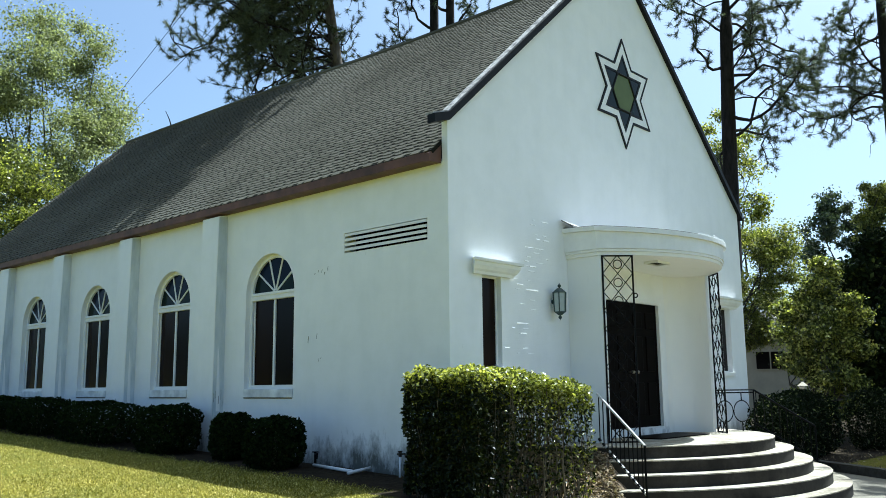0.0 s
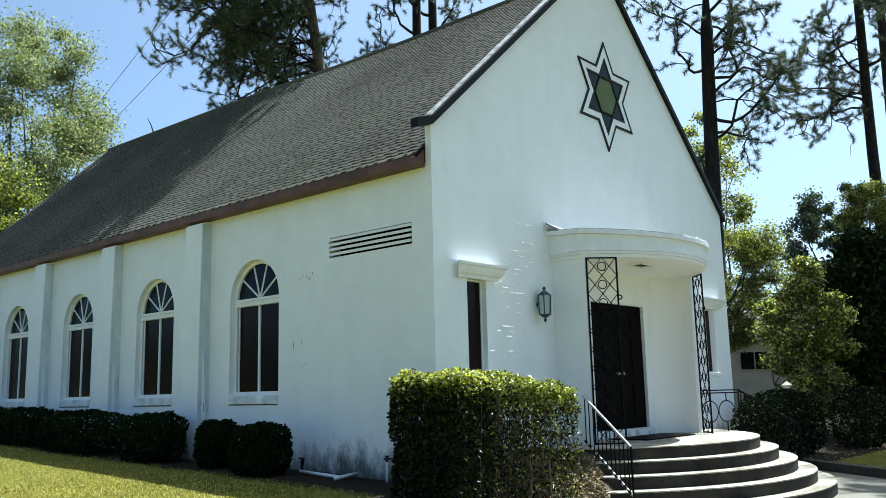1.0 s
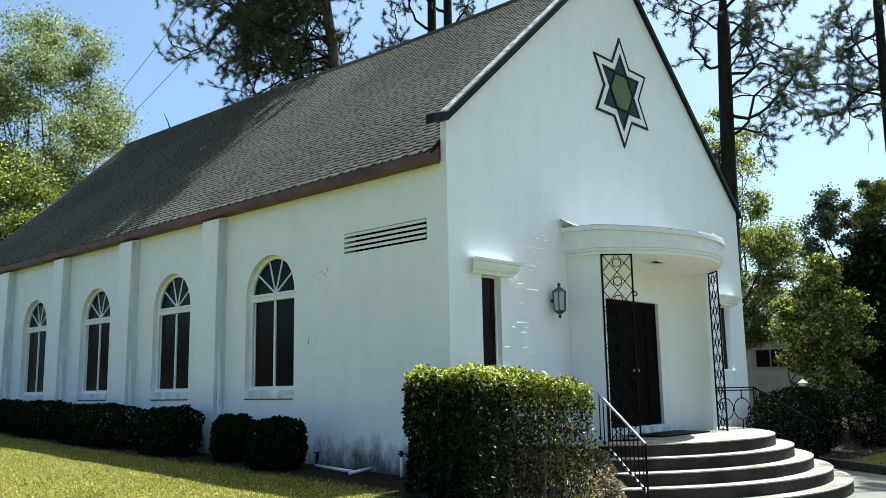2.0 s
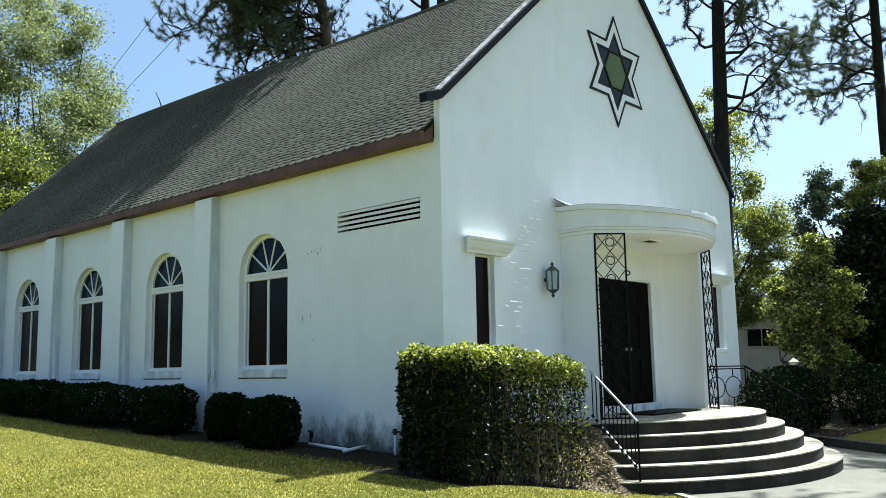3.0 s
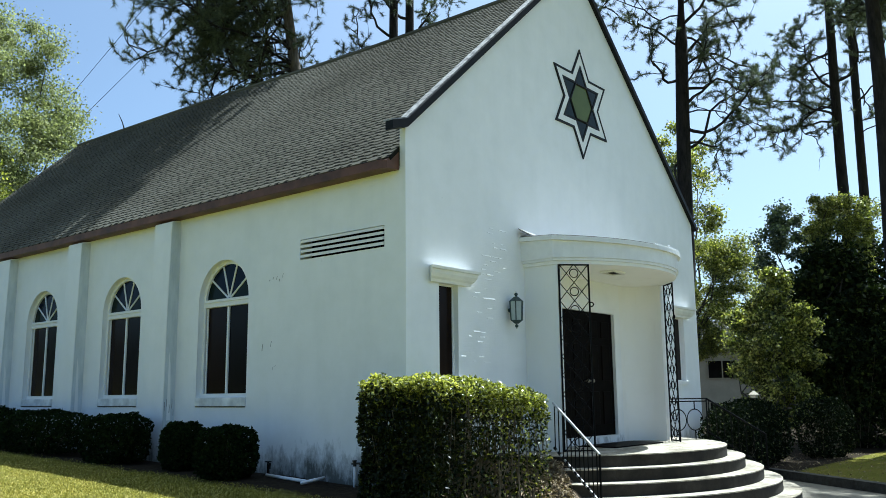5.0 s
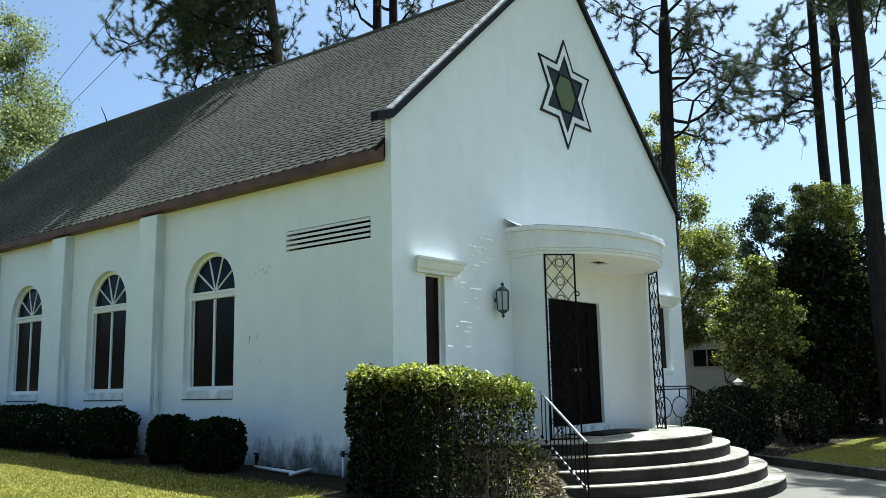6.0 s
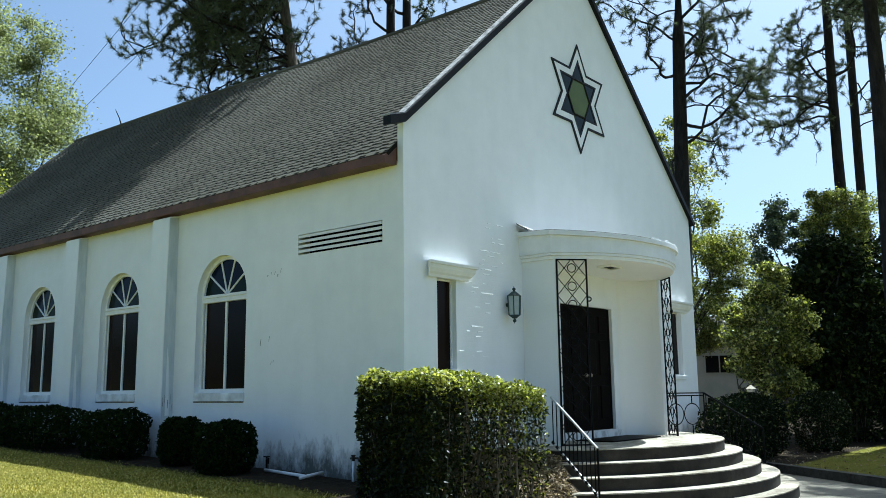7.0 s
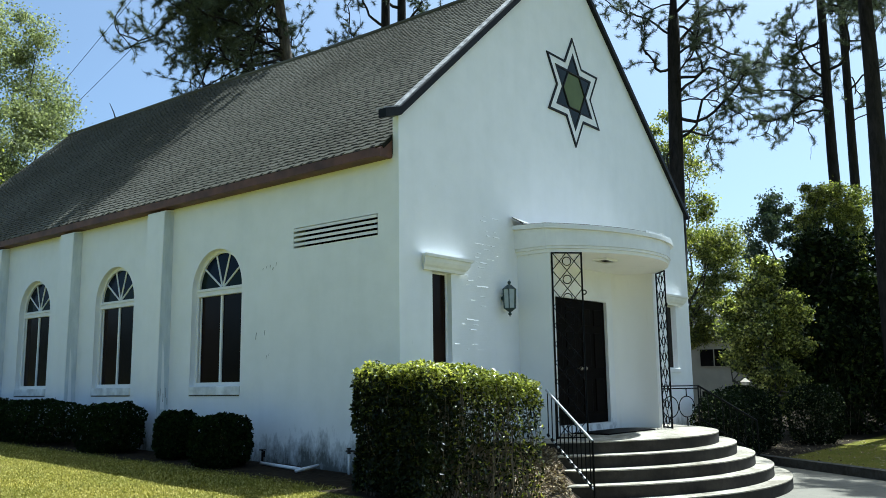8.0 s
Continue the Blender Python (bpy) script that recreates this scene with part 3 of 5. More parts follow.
for s in (1, -1):
    bm = bmesh.new()
    q = [EAVE, RIDGE, RIDGE - out * 0.05, EAVE - out * 0.05]
    rings = [[bm.verts.new((CX + s * (p.x - CX), y, p.z + roof_dip(y, float(k in (1, 2))))) for k, p in enumerate(q)] for y in stations]
    bm.faces.new(rings[0]), bm.faces.new(rings[-1][::-1])
    for f, g in zip(rings, rings[1:]):
        for k in range(4):
            bm.faces.new((f[k], g[k], g[(k + 1) % 4], f[(k + 1) % 4]))
    bmesh.ops.recalc_face_normals(bm, faces=bm.faces)
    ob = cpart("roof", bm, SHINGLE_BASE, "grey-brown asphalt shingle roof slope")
    roof = ob if s == 1 else roof
    cpart("fascia", boxed((CX + s * (EAVE.x - CX) - 0.02, 0.20, 4.475), (CX + s * (EAVE.x - CX) + 0.02, Y1, 4.595), 0.004), FASCIA, "weathered brown eave board")
cpart("soffit", boxed((-0.178, 0.20, 4.478), (-0.002, Y1 - 0.1, 4.495)), FASCIA, "brown eave soffit")
cpart("fascia_return", slab([(-0.225, 4.465), (-0.003, 4.475), (-0.003, 4.77), (-0.225, 4.57)], [], lambda u, v, d: (u, 0.112 + d, v), 0.086), FASCIA, "brown boxed eave end")
bm = tube(bmesh.new(), [(CX, y, 9.0 + roof_dip(y, 1.0)) for y in stations], 0.07, 8)
cpart("ridge_cap", bm, SHINGLE, "", roof)

# gable coping: dark face board with a weathered metal top
for s in (1, -1):
    for nm, y0, y1, h0, h1, mat in (("coping", -0.07, 0.06, -0.115, 0.0, COPING), ("flashing", -0.04, 0.10, 0.001, 0.022, FLASH)):
        bm = bmesh.new()
        foot = -0.31 if s == 1 else -0.13
        ends = [(foot, TIP + 0.075), (-0.02, TIP + 0.165), (CX, APEX)]
        rings = []
        for x, z in ends:
            u = CX + s * (x - CX)
            rings.append([bm.verts.new((u, y, z + h)) for y, h in ((y0, h0), (y0, h1), (y1, h1), (y1, h0))])
        bm.faces.new(rings[0]), bm.faces.new(rings[-1][::-1])
        for f, g in zip(rings, rings[1:]):
            for k in range(4):
                bm.faces.new((f[k], g[k], g[(k + 1) % 4], f[(k + 1) % 4]))
        bmesh.ops.recalc_face_normals(bm, faces=bm.faces)
        cpart(nm, bm, mat)

# star window
def star_pts(r):
    return [(CX + 0.075 + (r if i % 2 == 0 else r / math.sqrt(3)) * math.sin(radians(30 * i)), 6.535 + (r if i % 2 == 0 else r / math.sqrt(3)) * math.cos(radians(30 * i))) for i in range(12)]


def star_ring(name, r1, r0, y, d, mat, label="", parent=None):
    return cpart(name, slab(star_pts(r1), [star_pts(r0)], lambda u, v, q: (u, y + q, v), d), mat, label, parent)


star = star_ring("star_window", 0.99, 0.915, -0.022, 0.022, COPING, "six-pointed star window outlined black and white")
star_ring("white_band", 0.913, 0.705, -0.016, 0.016, TRIM, "", star)
star_ring("inner_outline", 0.703, 0.63, -0.02, 0.02, COPING, "", star)
inner = star_pts(0.628)
hexagon = [inner[i] for i in range(1, 12, 2)]
cpart("centre_pane", slab(hexagon, [], lambda u, v, d: (u, -0.012 + d, v), 0.011), OLIVE, "olive green hexagonal glass", star)
for i in range(0, 12, 2):
    tri = [inner[i - 1], inner[i], inner[(i + 1) % 12]]
    cpart("point_pane", slab(tri, [], lambda u, v, d: (u, -0.0115 + d, v), 0.0105), DEEP, "", star)
for k in range(6):
    a, b = hexagon[k], hexagon[(k + 1) % 6]
    cpart("lead_bar", tube(bmesh.new(), [(a[0], -0.012, a[1]), (b[0], -0.012, b[1])], 0.02, 6), COPING, "", star)

# ---- canopy, wing walls and porch ----
PORCH = 0.80
PX = 4.38


def porch_plan(side, front, r, n=28):
    """Straight sides to the front corners, then one shallow arc."""
    yc = front + r
    half = math.degrees(math.asin(side / r))
    return [(PX - side, 0.0)] + [(PX + r * math.sin(radians(a)), yc - r * math.cos(radians(a))) for a in np.linspace(-half, half, n)] + [(PX + side, 0.0)]


def ring_prism(bm, plan, z0, z1):
    a = [bm.verts.new((x, y, z0)) for x, y in plan]
    b = [bm.verts.new((x, y, z1)) for x, y in plan]
    for k in range(len(plan)):
        j = (k + 1) % len(plan)
        bm.faces.new((a[k], a[j], b[j], b[k]))
    bm.faces.new(a[::-1]), bm.faces.new(b)
    return bm


canopy = cpart("canopy", ring_prism(bmesh.new(), porch_plan(1.76, -1.42, 2.2), 3.47, 3.52), STUCCO, "white bowed entrance canopy with moulded edge")
def lip(plan, z0, z1, fall0, fall1):
    """A band of the canopy whose faces fall from the wall to the front."""
    bm = bmesh.new()
    lo = [bm.verts.new((x, y, z0 + fall0 * (1 + y / 1.5))) for x, y in plan]
    hi = [bm.verts.new((x, y, z1 + fall1 * (1 + y / 1.5))) for x, y in plan]
    for k in range(len(plan)):
        j = (k + 1) % len(plan)
        bm.faces.new((lo[k], lo[j], hi[j], hi[k]))
    bm.faces.new(lo[::-1]), bm.faces.new(hi)
    return bm


cpart("moulding", ring_prism(bmesh.new(), porch_plan(1.785, -1.445, 2.225), 3.522, 3.56), TRIM, "", canopy)
cpart("moulding", lip(porch_plan(1.80, -1.46, 2.24), 3.562, 3.765, 0, 0.09), TRIM, "", canopy)
cpart("moulding", lip(porch_plan(1.845, -1.505, 2.285), 3.767, 3.83, 0.09, 0.09), TRIM, "", canopy)
cpart("flashing", lip(porch_plan(1.80, -1.46, 2.24), 3.832, 3.85, 0.09, 0.09), FLASH, "weathered canopy top", canopy)
bm = bmesh.new()
edge = porch_plan(1.83, -1.49, 2.27, 60)[26:62]
cut = [(x, y, 3.832 + 0.09 * (1 + y / 1.5)) for x, y in edge]
for k in range(len(cut) - 1):
    p, q = Vector(cut[k]), Vector(cut[k + 1])
    inn = Vector((PX - p.x, 0.35 - p.y, 0)).normalized()
    h0, h1 = (0.03 + 0.012 * math.sin(1.1 * i) + 0.006 * math.sin(2.9 * i) for i in (k, k + 1))
    a = [bm.verts.new(v) for v in (p, q, q + Vector((0, 0, h1)), p + Vector((0, 0, h0)))]
    b = [bm.verts.new(v.co + inn * (0.012 if j < 2 else 0.07)) for j, v in enumerate(a)]
    bm.faces.new(a), bm.faces.new(b[::-1])
    for j in range(4):
        bm.faces.new((a[j], b[j], b[(j + 1) % 4], a[(j + 1) % 4]))
bmesh.ops.recalc_face_normals(bm, faces=bm.faces)
cpart("edge_flashing", bm, PVC, "broken strip of bright metal flashing", canopy)
bm = bmesh.new()
a = [bm.verts.new(p) for p in ((PX - 1.90, -0.03, 4.05), (PX - 1.86, -0.20, 3.95), (PX - 1.45, -0.16, 3.955), (PX - 1.5, -0.012, 3.99))]
b = [bm.verts.new(v.co + Vector((0.01, 0.0, -0.022))) for v in a]
bm.faces.new(a), bm.faces.new(b[::-1])
for k in range(4):
    bm.faces.new((a[k], b[k], b[(k + 1) % 4], a[(k + 1) % 4]))
bmesh.ops.recalc_face_normals(bm, faces=bm.faces)
cpart("lifted_flashing", bm, FLASH, "curled strip of metal flashing", canopy)
for s in (-1, 1):
    plan = [(1.73, -0.002), (1.73, -0.58), (1.63, -0.58), (1.63, -0.40)] + [(1.63 - 0.40 + 0.40 * math.cos(radians(t)), -0.40 + 0.40 * math.sin(radians(t))) for t in range(5, 82, 5)] + [(1.20, -0.002)]
    plan = [(PX + s * x, min(y, -0.002)) for x, y in plan]
    bm = ring_prism(bmesh.new(), plan, PORCH, 3.469)
    bmesh.ops.recalc_face_normals(bm, faces=bm.faces)
    cpart("wing_wall", bm, STUCCO)
lamp = thing("porch_light", "square dark light fitting under the canopy", "light fitting", (3.91, -0.8, 3.469))
for lo, hi in (((3.72, -0.92, 3.435), (4.10, -0.90, 3.469)), ((3.72, -0.70, 3.435), (4.10, -0.68, 3.469)), ((3.72, -0.90, 3.435), (3.74, -0.70, 3.469)), ((4.08, -0.90, 3.435), (4.10, -0.70, 3.469))):
    under(part("rim", boxed(lo, hi), TRIM), lamp)
under(part("diffuser", boxed((3.742, -0.898, 3.455), (4.078, -0.702, 3.469)), DOOR, None, "dark unlit glass"), lamp)

steps = thing("porch_steps", "five curved concrete steps, risers coloured dark for stain and shade", "steps", (PX, 0, 0))
for i, (r, z) in enumerate(((3.12, PORCH), (3.38, 0.64), (3.64, 0.48), (3.90, 0.32), (4.155, 0.16))):
    yc = 1.1
    half = math.degrees(math.acos((yc + 0.0) / r))
    pts = [(PX + r * math.sin(radians(a)), yc - r * math.cos(radians(a))) for a in np.linspace(-half, half, 72)]
    pts = [(x, min(y, -0.004)) for x, y in pts]
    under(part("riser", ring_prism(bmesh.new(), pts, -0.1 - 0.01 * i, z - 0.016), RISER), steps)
    r2 = r + 0.004
    pts = [(PX + r2 * math.sin(radians(a)), min(-0.004, yc - r2 * math.cos(radians(a)))) for a in np.linspace(-half, half, 72)]
    under(part("tread", ring_prism(bmesh.new(), pts, z - 0.015, z), STEP), steps)

mat = part("doormat", boxed((3.75, -0.82, PORCH + 0.003), (5.35, -0.20, PORCH + 0.02), 0.005), DOOR)
tagged(mat, "dark rubber doormat on the porch before the door", "doormat")


# ---- ironwork ----
def iron_panel(a, b, z0, z1):
    """A lattice screen: two uprights, crossing bars that make lozenges, a ring in every second one."""
    a, b = Vector((*a, 0)), Vector((*b, 0))
    screen = thing("iron_post", "black wrought iron lattice post with rings under the canopy", "iron post", (a + b) / 2 + Vector((0, 0, z0)), "porch posts")
    P = lambda f, z: a.lerp(b, f) + Vector((0, 0, z))
    u, up_ = (b - a).normalized(), Vector((0, 0, 1))
    for f in (0, 1):
        under(part("upright", tube(bmesh.new(), [P(f, z0), P(f, z1)], 0.014, 6), IRON), screen)
    for z in (z0 + 0.015, z1 - 0.01):
        under(part("crossbar", tube(bmesh.new(), [P(0, z), P(1, z)], 0.012, 6), IRON), screen)
    n = round((z1 - z0) / 0.27)
    pitch = (z1 - z0) / n
    for i in range(-1, n):
        f0, f1 = max(0.0, -i / 2), min(1.0, (n - i) / 2)
        za = z0 + i * pitch
        for flip in (False, True):
            ends = [P(1 - f if flip else f, za + 2 * pitch * f) for f in (f0, f1)]
            under(part("lattice_bar", tube(bmesh.new(), ends, 0.0065, 5), IRON), screen)
    for i in range(n):
        under(part("ring", ring_bar(bmesh.new(), P(0.5, z0 + (i + 0.5) * pitch), 0.062, 0.007, u, up_), IRON), screen)
    under(part("collar", ring_bar(bmesh.new(), P(1.06, z0 + 2.08), 0.03, 0.009, u, up_), IRON), screen)
    return screen


iron_panel((2.66, -0.60), (2.97, -0.91), PORCH, 3.468)
iron_panel((6.09, -0.62), (5.80, -0.91), PORCH, 3.468)


def handrail(top, foot, n, group, bar):
    """A sloping stair rail: pale worn top bar, lower bar, wavering balusters, end post."""
    top, foot = Vector(top), Vector(foot)
    r = thing("handrail", "iron stair rail with thin upright balusters" if bar is IRON else "black iron stair rail with worn pale top bar", "handrail", (foot.x, foot.y, foot.z), group)
    head = foot + Vector((0, 0, 0.72))
    under(part("top_bar", tube(bmesh.new(), [top + Vector((0, 0, 0.0)), head], 0.017, 8), bar), r)
    low = Vector((0, 0, -0.58))
    under(part("lower_bar", tube(bmesh.new(), [top + low, head + low], 0.016, 6), bar), r)
    under(part("end_post", tube(bmesh.new(), [foot, head + Vector((0, 0, 0.0))], 0.014, 6), IRON), r)
    for i in range(n):
        f = (i + 0.3) / n
        p = top.lerp(head, f)
        w = 0.012 * math.sin(7 * i)
        side = Vector((0.5, 0.2, 0))
        pts = [p, p + Vector((0, 0, -0.2)) + side * w, p + Vector((0, 0, -0.4)) - side * w, p + low]
        bm = tube(bmesh.new(), pts, 0.008, 5)
        # black sleeve on the lower bar, shaped to stand in for baluster shadow
        along = (head - top).normalized() * 0.03
        tube(bm, [p + low - along, p + low + along], 0.0185, 6)
        under(part("baluster", bm, IRON), r)
    return r


handrail((1.90, -0.91, 1.49), (1.49, -1.81, 0.155), 11, "stair rails", RAILTOP)
# dark iron bars here put the far rail's shade into its colour
handrail((6.86, -0.95, 1.50), (7.39, -1.77, 0.155), 8, "stair rails", IRON)
GA, GB = Vector((6.09, -0.62, PORCH)), Vector((6.86, -0.95, PORCH))
guard = thing("porch_guard", "black iron porch guard rail with a row of rings", "railing", GA)
for z in (0.655, 0.70):
    under(part("rail", tube(bmesh.new(), [GA + Vector((0, 0, z)), GB + Vector((0, 0, z))], 0.012, 6), IRON), guard)
along = (GB - GA).normalized()
for f in (0.21, 0.66):
    c = GA.lerp(GB, f)
    under(part("ring", ring_bar(bmesh.new(), c + Vector((0, 0, 0.34)), 0.18, 0.010, along, (0, 0, 1), 28), IRON), guard)
    for z0, z1 in ((0.52, 0.655), (0.0, 0.16)):
        under(part("upright", tube(bmesh.new(), [c + Vector((0, 0, z0)), c + Vector((0, 0, z1))], 0.010, 6), IRON), guard)
under(part("upright", tube(bmesh.new(), [GB, GB + Vector((0, 0, 0.70))], 0.012, 6), IRON), guard)


def wall_lantern(x, z):
    y = -0.13
    l = thing("wall_lantern", "green-grey metal wall lantern with glass sides", "wall lamp", (x, 0, z))
    hexa = lambda r, zz: [(x + r * math.cos(radians(60 * k + 30)), y + r * math.sin(radians(60 * k + 30)), zz) for k in range(6)]

    def frustum(name, r0, z0, r1, z1, mat, label=""):
        bm = bmesh.new()
        a, b = [bm.verts.new(p) for p in hexa(r0, z0)], [bm.verts.new(p) for p in hexa(r1, z1)]
        for k in range(6):
            bm.faces.new((a[k], a[(k + 1) % 6], b[(k + 1) % 6], b[k]))
        bm.faces.new(a[::-1]), bm.faces.new(b)
        return under(part(name, bm, mat, None, label), l)

    frustum("glass", 0.082, z - 0.15, 0.095, z + 0.12, LANTERN_GLASS, "frosted pale glass")
    frustum("roof", 0.115, z + 0.122, 0.03, z + 0.19, VERDIGRIS)
    frustum("base", 0.03, z - 0.20, 0.095, z - 0.152, VERDIGRIS)
    for p0, p1 in zip(hexa(0.088, z - 0.152), hexa(0.101, z + 0.122)):
        under(part("corner_bar", tube(bmesh.new(), [p0, p1], 0.009, 5), VERDIGRIS), l)
    for zz, s in ((z + 0.19, 1), (z - 0.20, -1)):
        bm = tube(bmesh.new(), [(x, y, zz), (x, y, zz + s * 0.075)], 0.012, 8, 0.004)
        bmesh.ops.create_uvsphere(bm, u_segments=10, v_segments=6, radius=0.026, matrix=Matrix.Translation((x, y, zz + s * 0.032)))
        under(part("finial", bm, VERDIGRIS, None, "", True), l)
    under(part("arm", tube(bmesh.new(), [(x, 0.0, z), (x, -0.05, z)], 0.03, 8), VERDIGRIS), l)


VERDIGRIS = plain("aged_lantern_metal", (0.035, 0.06, 0.058), 0.5, 0.3, 0.3, 30)
LANTERN_GLASS = plain("lantern_glass", (0.42, 0.47, 0.47), 0.12, 0, 0.1, 12)
wall_lantern(2.235, 2.805)

# proud bricks that catch the grazing sun on the front wall
rnd = random.Random(5)
brick_mesh = None
for k in range(44):
    z = round(rnd.uniform(2.05, 3.95) / 0.068) * 0.068 + 0.004
    x = 1.45 + 0.3 * (z - 2.1) + rnd.gauss(0, 0.17)
    if not 1.15 < x < 2.6 or abs(x - 2.235) < 0.16 and 2.5 < z < 3.1:
        continue
    if brick_mesh is None:
        bm = boxed((-0.075, -0.012, 0.0), (0.075, 0.004, 0.026))
        for v in bm.verts:
            if v.co.z > 0.01 and v.co.y < 0:
                v.co.y = -0.0005
        ob = cpart("brick", bm, WHITE, "", front_wall)
        brick_mesh = ob.data
    else:
        ob = under(new("brick", brick_mesh), front_wall)
    ob.matrix_world = Matrix.Translation((x, 0.0, z)) @ Matrix.Diagonal((rnd.uniform(0.3, 1.1), rnd.uniform(0.2, 0.6), rnd.uniform(0.3, 0.8), 1))

# ---- leaves ----
def leaf_quads(pts, size, rng, facing=(0, 0, 0.45), aspect=0.5, jitter=1.0):
    """Small bent leaves at the points, whose faces lean towards facing: arrays of vertices and faces."""
    n = len(pts)
    nrm = rng.normal(size=(n, 3)) * jitter * 0.75 + np.asarray(facing, float)
    nrm /= np.linalg.norm(nrm, axis=1, keepdims=True)
    a = np.cross(nrm, rng.normal(size=(n, 3)))
    a /= np.linalg.norm(a, axis=1, keepdims=True)
    b = np.cross(nrm, a)
    s = (size * rng.uniform(0.6, 1.3, n))[:, None]
    v = np.stack([pts - a * s * 0.5, pts + b * s * aspect * 0.5 + nrm * s * 0.1, pts + a * s * 0.5, pts - b * s * aspect * 0.5 + nrm * s * 0.1], 1)
    f = np.arange(4 * n).reshape(n, 4)
    return v.reshape(-1, 3), f


def leaves(name, pts, size, mat, parent, rng, label="", **kw):
    v, f = leaf_quads(np.asarray(pts, float), size, rng, **kw)
    return under(bulk(name, v.tolist(), f.tolist(), mat, None, label, "stuff"), parent)


def clipped_hedge():
    """The box hedge in front of the facade: stems, a leafy shell, sunlight painted into the top leaves."""
    rng = np.random.default_rng(3)
    x0, x1, y0, y1, zt = -1.25, 1.02, -1.42, -0.42, 1.83
    h = thing("clipped_hedge", "large square-clipped green hedge with bare stems below", "hedge", (-0.1, -0.9, 0.25))
    def sag(x):
        return 0.08 * (x - x0) / (x1 - x0) + 0.08 * np.clip((x - 0.1) / 0.5, 0, 1)

    bm = bmesh.new()
    for i in range(270):
        x, y = rng.uniform(x0 + 0.08, x1 - 0.05), rng.uniform(y0 + 0.04, y1 - 0.06)
        z = height(x, y) - 0.03
        p = [Vector((x, y, z))]
        for k in range(5):
            p.append(p[-1] + Vector((rng.normal(0, 0.045), rng.normal(0, 0.045), (zt - 0.15 - sag(x) - z) / 5)))
        for q in p:
            q.x, q.y = min(x1 - 0.02, max(x0 + 0.03, q.x)), min(y1, max(y0 + 0.03, q.y))
        tube(bm, p, rng.uniform(0.004, 0.012), 4, 0.003, False)
    under(part("stem_thicket", bm, WOOD, None, "bare grey-brown stems"), h)["kind"] = "stuff"

    def wob(p):
        return p + np.array([[0.05 * noise.noise((a * 2.2, b * 2.2, c * 2.2)) + 0.05 * noise.noise((a * 6 + k, b * 6, c * 6)) for k in range(3)] for a, b, c in p])

    def ground(p):
        return np.array([height(a, b) for a, b in p[:, :2]])

    def deepen(p):
        """The back of the hedge swells towards the wall away from its free end."""
        p[:, 1] = y0 + (p[:, 1] - y0) * (1 + 0.34 * np.clip((p[:, 0] - x0) / 0.65, 0, 1))
        return p

    sets = []
    n = 12500                                      # the top, thick and bright
    t = np.stack([rng.uniform(x0, x1, n), rng.uniform(y0, y1, n), zt - np.abs(rng.normal(0, 0.14, n))], 1)
    t[:, 2] -= sag(t[:, 0])
    for ax, lo, hi in ((0, x0, x1), (1, y0, y1)):
        e = np.minimum(t[:, ax] - lo, hi - t[:, ax])
        t[:, 2] -= 0.14 * np.clip(1 - e / 0.17, 0, 1) ** 2
    leaves("top_growth", wob(deepen(t)), 0.054, LIT_HEDGE_LEAF, h, rng, "yellow-green top leaves coloured as sunlit", aspect=0.55, facing=(0.25, -0.1, 0.8))
    for n, face in ((10500, "front"), (8200, "left"), (3600, "right"), (1300, "back")):
        u, d = rng.uniform(0, 1, n), np.abs(rng.normal(0, 0.07, n))
        v = rng.uniform(0.02, 1, n) ** (0.75 if face != "left" else 0.95)
        if face in ("front", "back"):
            p = np.stack([x0 + u * (x1 - x0), (y0 + d) if face == "front" else (y1 - d), v], 1)
        else:
            p = np.stack([(x0 + d) if face == "left" else (x1 - d), y0 + u * (y1 - y0), v], 1)
        g = ground(p)
        p[:, 2] = g + p[:, 2] * (zt - 0.07 - sag(p[:, 0]) - g)
        if face == "front":
            keep = rng.uniform(0, 1, n) < np.where(p[:, 2] > 1.45, 0.9, np.where(p[:, 0] < -0.5, 0.85, np.where(p[:, 2] > 1.2, 0.46, 0.34)))
            p = p[keep]
        if face == "right":
            p = p[rng.uniform(0, 1, n) < np.where(p[:, 2] > 1.3, 1.0, 0.36)]
        sets.append(wob(deepen(p)))
    m = 5200                                       # the shaded inside
    p = np.stack([rng.uniform(x0 + 0.1, x1 - 0.1, m), rng.uniform(y0 + 0.1, y1 - 0.1, m), rng.uniform(0.05, 0.97, m)], 1)
    g = ground(p)
    p[:, 2] = g + p[:, 2] * (zt - 0.15 - g)
    p = p[(p[:, 0] < -0.68 + 0.22 * rng.uniform(-1, 1, m)) | (rng.uniform(0, 1, m) < 0.08)]
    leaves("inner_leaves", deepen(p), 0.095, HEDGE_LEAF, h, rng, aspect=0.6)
    allp = np.concatenate(sets)
    # bright leaves above this edge and scattered at the right imitate sunlight
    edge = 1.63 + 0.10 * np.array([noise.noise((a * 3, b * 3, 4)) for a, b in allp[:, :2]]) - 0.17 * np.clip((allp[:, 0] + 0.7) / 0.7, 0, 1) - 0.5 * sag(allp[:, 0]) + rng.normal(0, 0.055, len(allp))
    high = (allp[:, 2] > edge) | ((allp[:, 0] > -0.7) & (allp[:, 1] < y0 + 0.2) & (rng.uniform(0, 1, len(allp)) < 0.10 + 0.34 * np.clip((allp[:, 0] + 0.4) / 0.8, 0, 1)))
    leaves("leaves", allp[~high], 0.055, HEDGE_LEAF, h, rng, "glossy hedge leaves, dark with painted shade", aspect=0.55)
